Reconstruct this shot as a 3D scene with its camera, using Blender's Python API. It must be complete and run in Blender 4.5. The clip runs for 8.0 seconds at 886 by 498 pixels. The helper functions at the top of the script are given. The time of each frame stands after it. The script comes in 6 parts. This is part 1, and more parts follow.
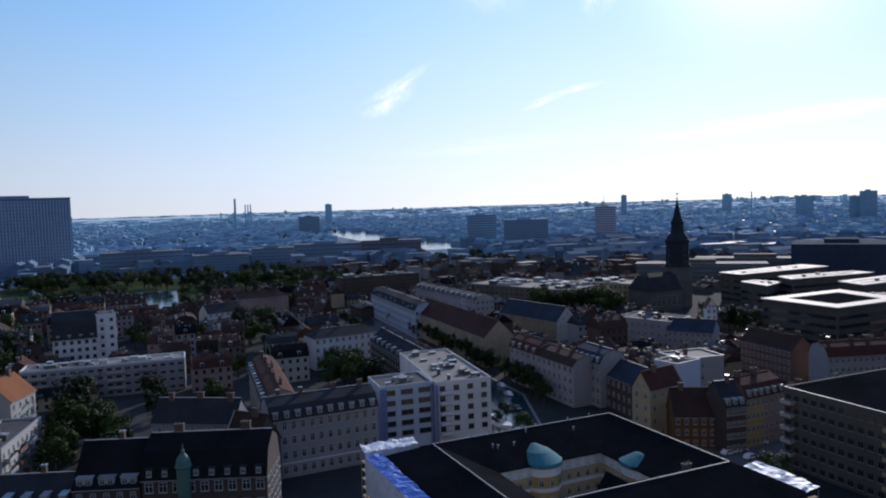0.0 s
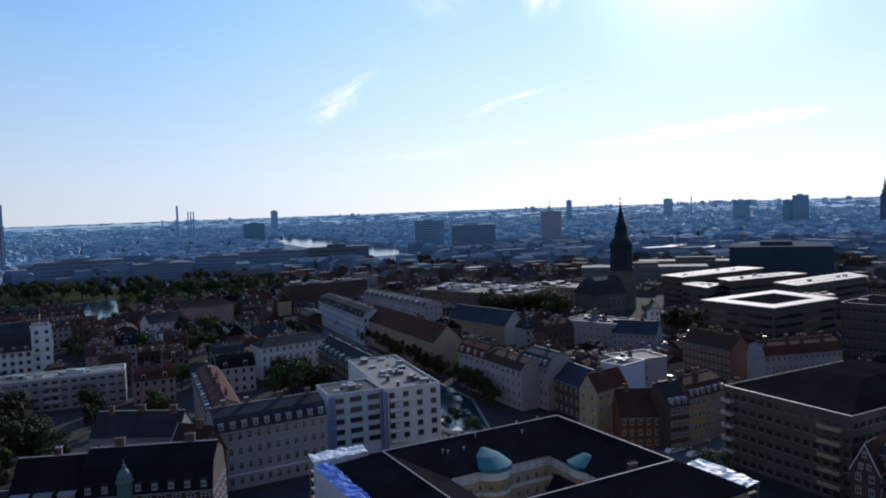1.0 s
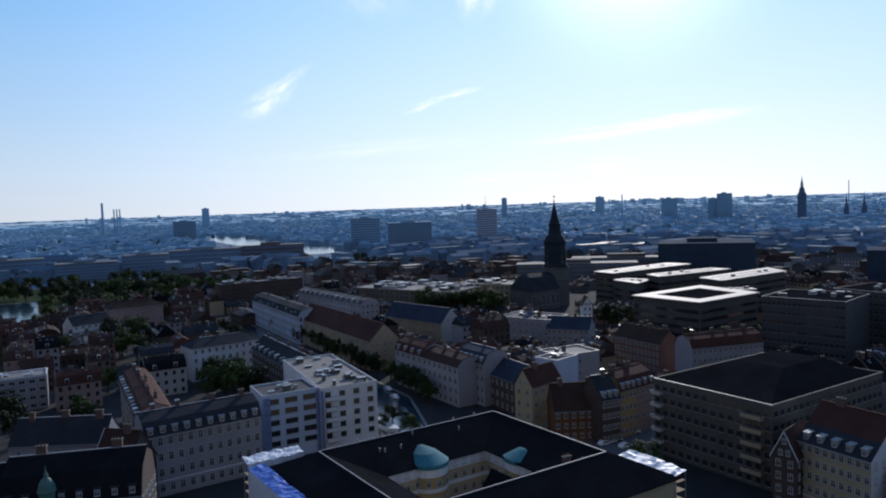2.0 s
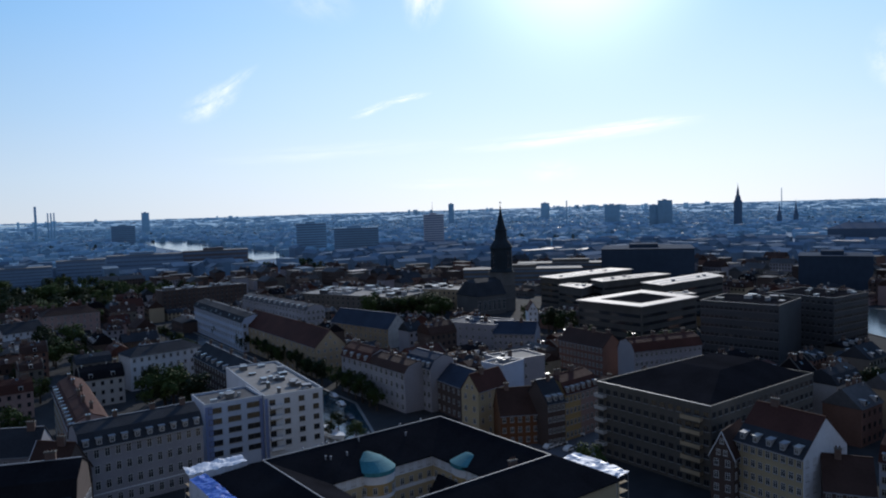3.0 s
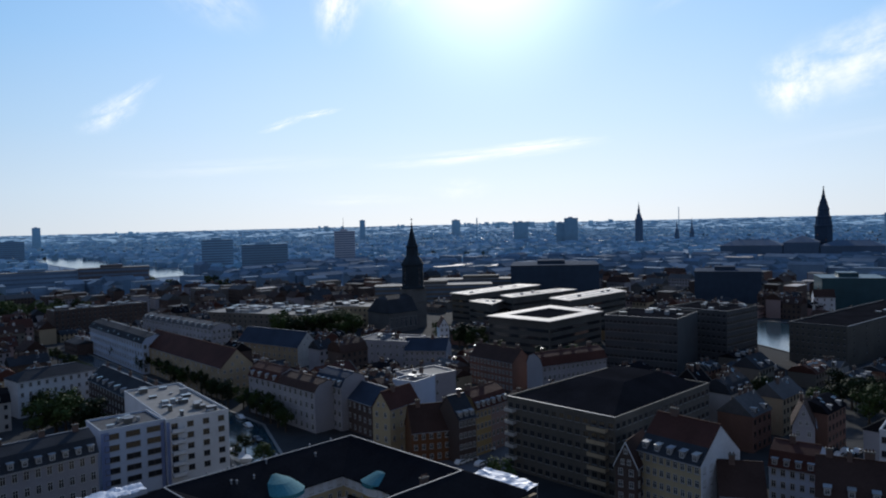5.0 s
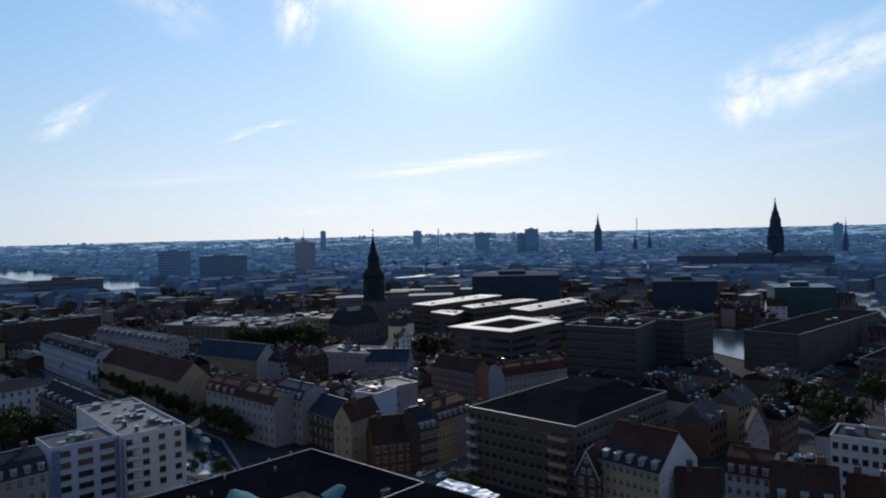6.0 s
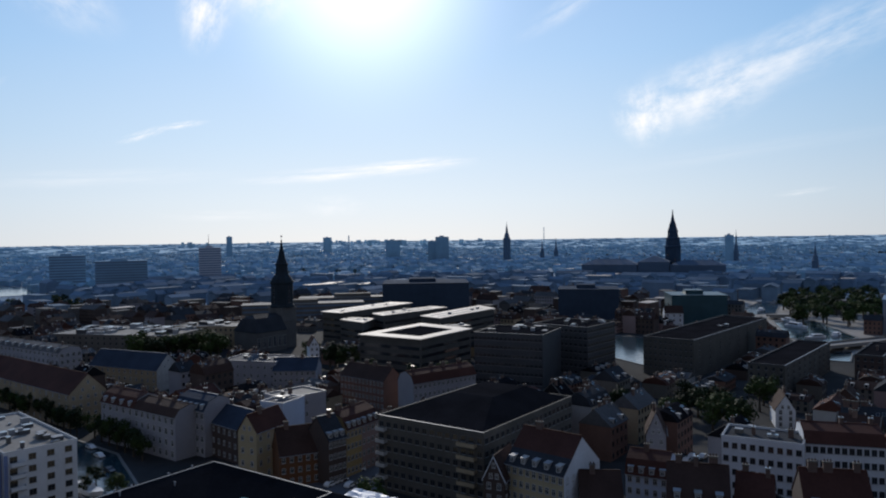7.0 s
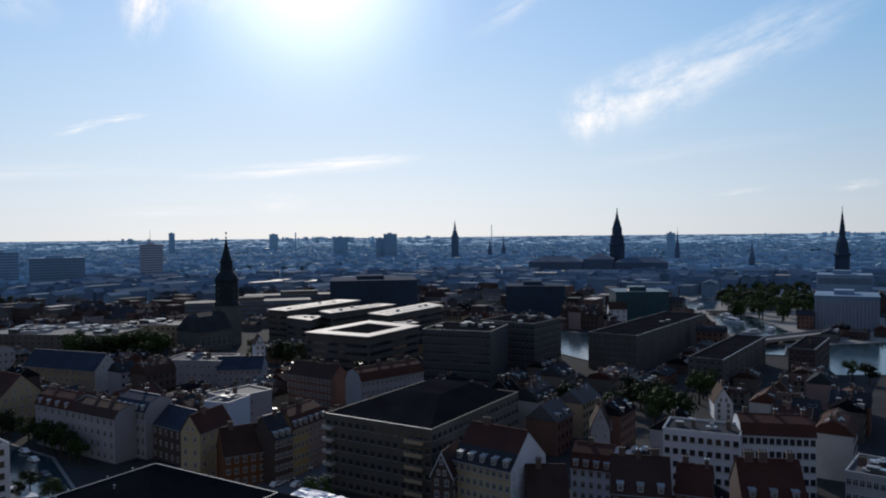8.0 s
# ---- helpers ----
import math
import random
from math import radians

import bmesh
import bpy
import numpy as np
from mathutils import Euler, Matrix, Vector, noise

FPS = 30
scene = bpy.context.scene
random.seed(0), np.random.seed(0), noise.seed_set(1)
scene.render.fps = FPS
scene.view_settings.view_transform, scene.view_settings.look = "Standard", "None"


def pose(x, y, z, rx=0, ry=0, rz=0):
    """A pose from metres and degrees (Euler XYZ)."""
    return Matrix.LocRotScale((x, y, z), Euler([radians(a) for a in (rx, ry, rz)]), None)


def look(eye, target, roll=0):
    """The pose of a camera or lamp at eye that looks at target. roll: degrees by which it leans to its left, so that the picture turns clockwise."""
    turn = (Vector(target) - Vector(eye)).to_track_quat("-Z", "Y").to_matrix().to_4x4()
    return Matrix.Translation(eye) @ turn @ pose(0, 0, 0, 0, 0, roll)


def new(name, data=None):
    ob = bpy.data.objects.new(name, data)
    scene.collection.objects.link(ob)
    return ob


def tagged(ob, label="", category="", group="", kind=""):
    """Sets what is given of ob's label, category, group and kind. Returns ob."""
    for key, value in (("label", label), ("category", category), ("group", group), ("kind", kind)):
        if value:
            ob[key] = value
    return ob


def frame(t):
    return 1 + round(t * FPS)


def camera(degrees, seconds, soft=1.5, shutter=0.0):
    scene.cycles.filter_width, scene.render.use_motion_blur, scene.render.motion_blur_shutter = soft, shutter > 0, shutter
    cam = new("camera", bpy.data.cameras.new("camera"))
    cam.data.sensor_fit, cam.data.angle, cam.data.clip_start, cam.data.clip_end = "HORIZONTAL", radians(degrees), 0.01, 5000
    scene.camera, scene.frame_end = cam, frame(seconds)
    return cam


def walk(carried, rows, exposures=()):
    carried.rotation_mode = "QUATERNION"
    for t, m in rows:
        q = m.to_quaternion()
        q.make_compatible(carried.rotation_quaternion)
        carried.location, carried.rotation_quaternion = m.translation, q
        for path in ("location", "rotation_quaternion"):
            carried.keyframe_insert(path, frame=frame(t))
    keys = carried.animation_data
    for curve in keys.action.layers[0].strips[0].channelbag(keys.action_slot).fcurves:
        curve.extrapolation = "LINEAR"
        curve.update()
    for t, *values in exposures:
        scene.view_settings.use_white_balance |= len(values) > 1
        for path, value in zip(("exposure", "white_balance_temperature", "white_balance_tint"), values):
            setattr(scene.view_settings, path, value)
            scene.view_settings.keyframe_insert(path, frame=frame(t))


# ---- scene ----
# The view from a church tower over a harbour city, low sun ahead.
cam = camera(62.95, 8.0, soft=2.0)
EYE = 70.0
ROWS = [
    (0.0, -0.069, -3.511, 1.720),
    (0.5, -2.369, -3.307, 1.994),
    (1.0, -4.208, -3.185, 2.033),
    (1.5, -6.703, -3.444, 2.080),
    (3.0, -13.436, -3.250, 1.702),
    (3.5, -14.928, -2.831, 1.753),
    (4.0, -16.488, -2.601, 1.715),
    (4.5, -19.000, -2.434, 1.456),
    (6.0, -23.483, -1.336, 1.444),
    (6.5, -27.316, -1.136, 1.087),
    (7.0, -30.529, -0.891, 0.805),
    (7.5, -32.701, -0.749, 0.685),
    (8.0, -34.623, -1.164, 0.643),
]
walk(cam, [(t, pose(0.02 * t, -0.002 * t * t, EYE, 90 + pitch, roll, yaw)) for t, yaw, pitch, roll in ROWS],
     exposures=[(0.0, 0.2, 6200, 16), (3.0, 0.05, 6050, 11), (6.0, -0.09, 6200, 10), (8.0, -0.16, 6450, 12)])

# ---- light ----
SUN_AZ, SUN_EL = 24.5, 21.5
to_sun = Vector((math.sin(radians(SUN_AZ)) * math.cos(radians(SUN_EL)), math.cos(radians(SUN_AZ)) * math.cos(radians(SUN_EL)), math.sin(radians(SUN_EL))))
sun_data = bpy.data.lights.new("sun", "SUN")
sun_data.energy, sun_data.angle, sun_data.color = 2.6, radians(0.53), (1.0, 0.93, 0.82)
sun = new("sun", sun_data)
sun.matrix_world = look(to_sun * 900, (0, 0, 0))


def sky_world():
    world = bpy.data.worlds.new("sky")
    world.use_nodes = True
    scene.world = world
    nt = world.node_tree
    bg = nt.nodes["Background"]
    sky = nt.nodes.new("ShaderNodeTexSky")
    sky.sky_type, sky.sun_disc = "NISHITA", False
    sky.sun_elevation, sky.sun_rotation = radians(SUN_EL), radians(SUN_AZ)
    sky.air_density, sky.dust_density, sky.ozone_density, sky.altitude = 1.0, 0.6, 2.0, 60
    coord = nt.nodes.new("ShaderNodeTexCoord")
    # thin streaks of high cloud
    cloud_sum = None
    for az, el, half_w, half_h, lean, amount in CLOUDS:
        m = nt.nodes.new("ShaderNodeMapping")
        m.vector_type = "TEXTURE"
        a, e = radians(az), radians(el)
        centre = Vector((math.sin(a) * math.cos(e), math.cos(a) * math.cos(e), math.sin(e)))
        m.inputs["Location"].default_value = centre
        m.inputs["Rotation"].default_value = (e, radians(lean), -a)
        m.inputs["Scale"].default_value = (radians(half_w), 1.0, radians(half_h))
        nt.links.new(coord.outputs["Generated"], m.inputs["Vector"])
        length = nt.nodes.new("ShaderNodeVectorMath")
        length.operation = "LENGTH"
        wob = nt.nodes.new("ShaderNodeTexNoise")
        wob.inputs["Scale"].default_value, wob.inputs["Detail"].default_value = 1.7, 6.0
        wob.inputs["Roughness"].default_value = 0.62
        nt.links.new(m.outputs["Vector"], wob.inputs["Vector"])
        nt.links.new(m.outputs["Vector"], length.inputs[0])
        ramp = nt.nodes.new("ShaderNodeMapRange")
        ramp.interpolation_type = "SMOOTHSTEP"
        for key, value in (("From Min", 1.0), ("From Max", 0.1), ("To Min", 0.0), ("To Max", 1.0)):
            ramp.inputs[key].default_value = value
        nt.links.new(length.outputs["Value"], ramp.inputs["Value"])
        thin = nt.nodes.new("ShaderNodeMapRange")
        for key, value in (("From Min", 0.4), ("From Max", 0.66), ("To Min", 0.03), ("To Max", amount * 1.25)):
            thin.inputs[key].default_value = value
        nt.links.new(wob.outputs["Fac"], thin.inputs["Value"])
        mul = nt.nodes.new("ShaderNodeMath")
        mul.operation = "MULTIPLY"
        nt.links.new(ramp.outputs["Result"], mul.inputs[0])
        nt.links.new(thin.outputs["Result"], mul.inputs[1])
        if cloud_sum is None:
            cloud_sum = mul.outputs[0]
        else:
            add = nt.nodes.new("ShaderNodeMath")
            add.operation, add.use_clamp = "ADD", True
            nt.links.new(cloud_sum, add.inputs[0])
            nt.links.new(mul.outputs[0], add.inputs[1])
            cloud_sum = add.outputs[0]
    # clear-sky gradient with height, brighter towards the sun
    split = nt.nodes.new("ShaderNodeSeparateXYZ")
    nt.links.new(coord.outputs["Generated"], split.inputs[0])
    grad = nt.nodes.new("ShaderNodeValToRGB")
    stops = [(0.0, (0.80, 0.86, 0.90)), (0.05, (0.71, 0.84, 0.94)), (0.13, (0.52, 0.74, 0.95)), (0.24, (0.33, 0.61, 0.94)), (0.36, (0.20, 0.47, 0.86)), (1.0, (0.06, 0.16, 0.42))]
    while len(grad.color_ramp.elements) < len(stops):
        grad.color_ramp.elements.new(0.5)
    for e, (at, col) in zip(grad.color_ramp.elements, stops):
        e.position, e.color = at, (*col, 1)
    nt.links.new(split.outputs["Z"], grad.inputs["Fac"])
    dot = nt.nodes.new("ShaderNodeVectorMath")
    dot.operation = "DOT_PRODUCT"
    dot.inputs[1].default_value = to_sun
    nt.links.new(coord.outputs["Generated"], dot.inputs[0])
    side = nt.nodes.new("ShaderNodeMapRange")
    side.interpolation_type = "SMOOTHSTEP"
    for key, value in (("From Min", 0.0), ("From Max", 1.0), ("To Min", 3.7), ("To Max", 9.0)):
        side.inputs[key].default_value = value
    nt.links.new(dot.outputs["Value"], side.inputs["Value"])
    scale = nt.nodes.new("ShaderNodeVectorMath")
    scale.operation = "SCALE"
    grey = nt.nodes.new("ShaderNodeMix")   # dusty, less blue away from the sun
    grey.data_type = "RGBA"
    grey.inputs["B"].default_value = (0.56, 0.59, 0.70, 1)
    away = nt.nodes.new("ShaderNodeMapRange")
    for key, value in (("From Min", 0.45), ("From Max", -0.5), ("To Min", 0.0), ("To Max", 0.75)):
        away.inputs[key].default_value = value
    nt.links.new(dot.outputs["Value"], away.inputs["Value"])
    nt.links.new(away.outputs["Result"], grey.inputs["Factor"])
    nt.links.new(grad.outputs["Color"], grey.inputs["A"])
    nt.links.new(grey.outputs["Result"], scale.inputs[0])
    nt.links.new(side.outputs["Result"], scale.inputs["Scale"])
    soft = nt.nodes.new("ShaderNodeVectorMath")
    soft.operation = "MULTIPLY_ADD"
    soft.inputs[1].default_value = (0.035, 0.04, 0.06)
    nt.links.new(sky.outputs["Color"], soft.inputs[0])
    nt.links.new(scale.outputs["Vector"], soft.inputs[2])
    # aureole round the sun
    halo = soft.outputs["Vector"]
    for inner, outer, power, gain in ((0.5, 17.0, 5.0, (9.0, 8.8, 8.4)), (4.0, 46.0, 1.7, (2.3, 1.9, 1.4))):
        fall = nt.nodes.new("ShaderNodeMapRange")
        for key, value in (("From Min", math.cos(radians(outer))), ("From Max", math.cos(radians(inner)))):
            fall.inputs[key].default_value = value
        nt.links.new(dot.outputs["Value"], fall.inputs["Value"])
        shape = nt.nodes.new("ShaderNodeMath")
        shape.operation = "POWER"
        shape.inputs[1].default_value = power
        nt.links.new(fall.outputs["Result"], shape.inputs[0])
        plus = nt.nodes.new("ShaderNodeVectorMath")
        plus.operation = "MULTIPLY_ADD"
        plus.inputs[1].default_value = gain
        nt.links.new(shape.outputs[0], plus.inputs[0])
        nt.links.new(halo, plus.inputs[2])
        halo = plus.outputs["Vector"]
    mix = nt.nodes.new("ShaderNodeMix")
    mix.data_type = "RGBA"
    mix.inputs["B"].default_value = (11.6, 11.5, 11.4, 1)
    nt.links.new(cloud_sum, mix.inputs["Factor"])
    nt.links.new(halo, mix.inputs["A"])
    nt.links.new(mix.outputs["Result"], bg.inputs["Color"])
    bg.inputs["Strength"].default_value = 0.1


# azimuth, elevation, half width, half height (degrees), lean, thickness
CLOUDS = [
    (-4.0, 8.3, 3.0, 1.3, -30, 0.50),
    (-2.6, 9.6, 3.0, 0.6, -35, 0.37),
    (8.2, 7.8, 2.4, 0.45, -20, 0.50),
    (10.9, 8.6, 2.2, 0.35, -10, 0.62),
    (23.4, 5.2, 11.0, 0.8, -4, 0.70),
    (28.0, 5.8, 6.0, 0.6, -4, 0.85),
    (2.5, 18.0, 6.0, 3.4, 40, 0.43),
    (46.2, 9.2, 3.0, 3.0, -12, 0.78),
    (50.5, 10.6, 7.0, 3.4, -14, 0.66),
    (57.0, 13.0, 10.0, 2.8, -18, 0.42),
    (12.8, 17.4, 2.4, 4.4, 12, 0.85),
    (17.0, 19.0, 3.4, 3.6, 25, 0.74),
    (41.0, 17.5, 6.0, 1.2, -30, 0.25),
    (57.0, 2.9, 2.4, 0.3, -6, 0.25),
    (64.5, 3.1, 2.0, 0.5, -6, 0.3),
    (68.0, 3.1, 2.0, 0.5, 0, 0.3),
    (22.0, 2.6, 3.0, 1.2, 0, 0.31),
    (14.0, 1.9, 6.0, 0.6, 0, 0.25),
    (53.0, 6.0, 14.0, 0.8, -6, 0.08),
    (5.0, 4.6, 12.0, 0.9, -3, 0.19),
]
sky_world()


# ---- materials ----
def material(name, colour, rough=0.8, spread=0.25, size=1.0, bump=0.2, metal=0.0, island=0.0, lines=0.0, line_dir="Z", tint=None, spec=0.5):
    """A surface whose colour wanders at two sizes, with relief; island: random shade piece by piece; lines: courses of tiles or boards."""
    m = bpy.data.materials.new(name)
    m.use_nodes = True
    nt = m.node_tree
    bsdf = nt.nodes["Principled BSDF"]
    bsdf.inputs["Roughness"].default_value, bsdf.inputs["Metallic"].default_value = rough, metal
    bsdf.inputs["Specular IOR Level"].default_value = spec
    coord = nt.nodes.new("ShaderNodeTexCoord")
    big = nt.nodes.new("ShaderNodeTexNoise")
    big.inputs["Scale"].default_value, big.inputs["Detail"].default_value = 0.12 / size, 5
    fine = nt.nodes.new("ShaderNodeTexNoise")
    fine.inputs["Scale"].default_value, fine.inputs["Detail"].default_value = 1.6 / size, 6
    for n in (big, fine):
        nt.links.new(coord.outputs["Object"], n.inputs["Vector"])
    dark = [c * (1 - spread) for c in colour]
    light = [min(1, c * (1 + spread)) for c in (tint or colour)]
    mix = nt.nodes.new("ShaderNodeMix")
    mix.data_type = "RGBA"
    mix.inputs["A"].default_value, mix.inputs["B"].default_value = (*dark, 1), (*light, 1)
    add = nt.nodes.new("ShaderNodeMath")
    add.operation = "MULTIPLY_ADD"
    nt.links.new(fine.outputs["Fac"], add.inputs[0])
    add.inputs[1].default_value = 0.5
    nt.links.new(big.outputs["Fac"], add.inputs[2])
    ramp = nt.nodes.new("ShaderNodeMapRange")
    for key, value in (("From Min", 0.45), ("From Max", 1.05)):
        ramp.inputs[key].default_value = value
    nt.links.new(add.outputs[0], ramp.inputs["Value"])
    nt.links.new(ramp.outputs["Result"], mix.inputs["Factor"])
    out = mix.outputs["Result"]
    if island:
        geo = nt.nodes.new("ShaderNodeNewGeometry")
        info = nt.nodes.new("ShaderNodeObjectInfo")
        both = nt.nodes.new("ShaderNodeMath")
        both.operation = "ADD"
        nt.links.new(geo.outputs["Random Per Island"], both.inputs[0])
        nt.links.new(info.outputs["Random"], both.inputs[1])
        vary = nt.nodes.new("ShaderNodeMapRange")
        for key, value in (("From Min", 0.2), ("From Max", 1.8), ("To Min", 1 - island), ("To Max", 1 + island)):
            vary.inputs[key].default_value = value
        nt.links.new(both.outputs[0], vary.inputs["Value"])
        hsv = nt.nodes.new("ShaderNodeHueSaturation")
        nt.links.new(vary.outputs["Result"], hsv.inputs["Value"])
        nt.links.new(out, hsv.inputs["Color"])
        out = hsv.outputs["Color"]
    nt.links.new(out, bsdf.inputs["Base Color"])
    height = fine.outputs["Fac"]
    if lines:
        wave = nt.nodes.new("ShaderNodeTexWave")
        wave.bands_direction = line_dir
        wave.inputs["Scale"].default_value, wave.inputs["Distortion"].default_value = lines, 0.6
        nt.links.new(coord.outputs["Object"], wave.inputs["Vector"])
        join = nt.nodes.new("ShaderNodeMath")
        join.operation = "ADD"
        nt.links.new(wave.outputs["Fac"], join.inputs[0])
        nt.links.new(height, join.inputs[1])
        height = join.outputs[0]
    if bump:
        b = nt.nodes.new("ShaderNodeBump")
        b.inputs["Strength"].default_value, b.inputs["Distance"].default_value = bump, 0.08 * size
        nt.links.new(height, b.inputs["Height"])
        nt.links.new(b.outputs["Normal"], bsdf.inputs["Normal"])
    return m


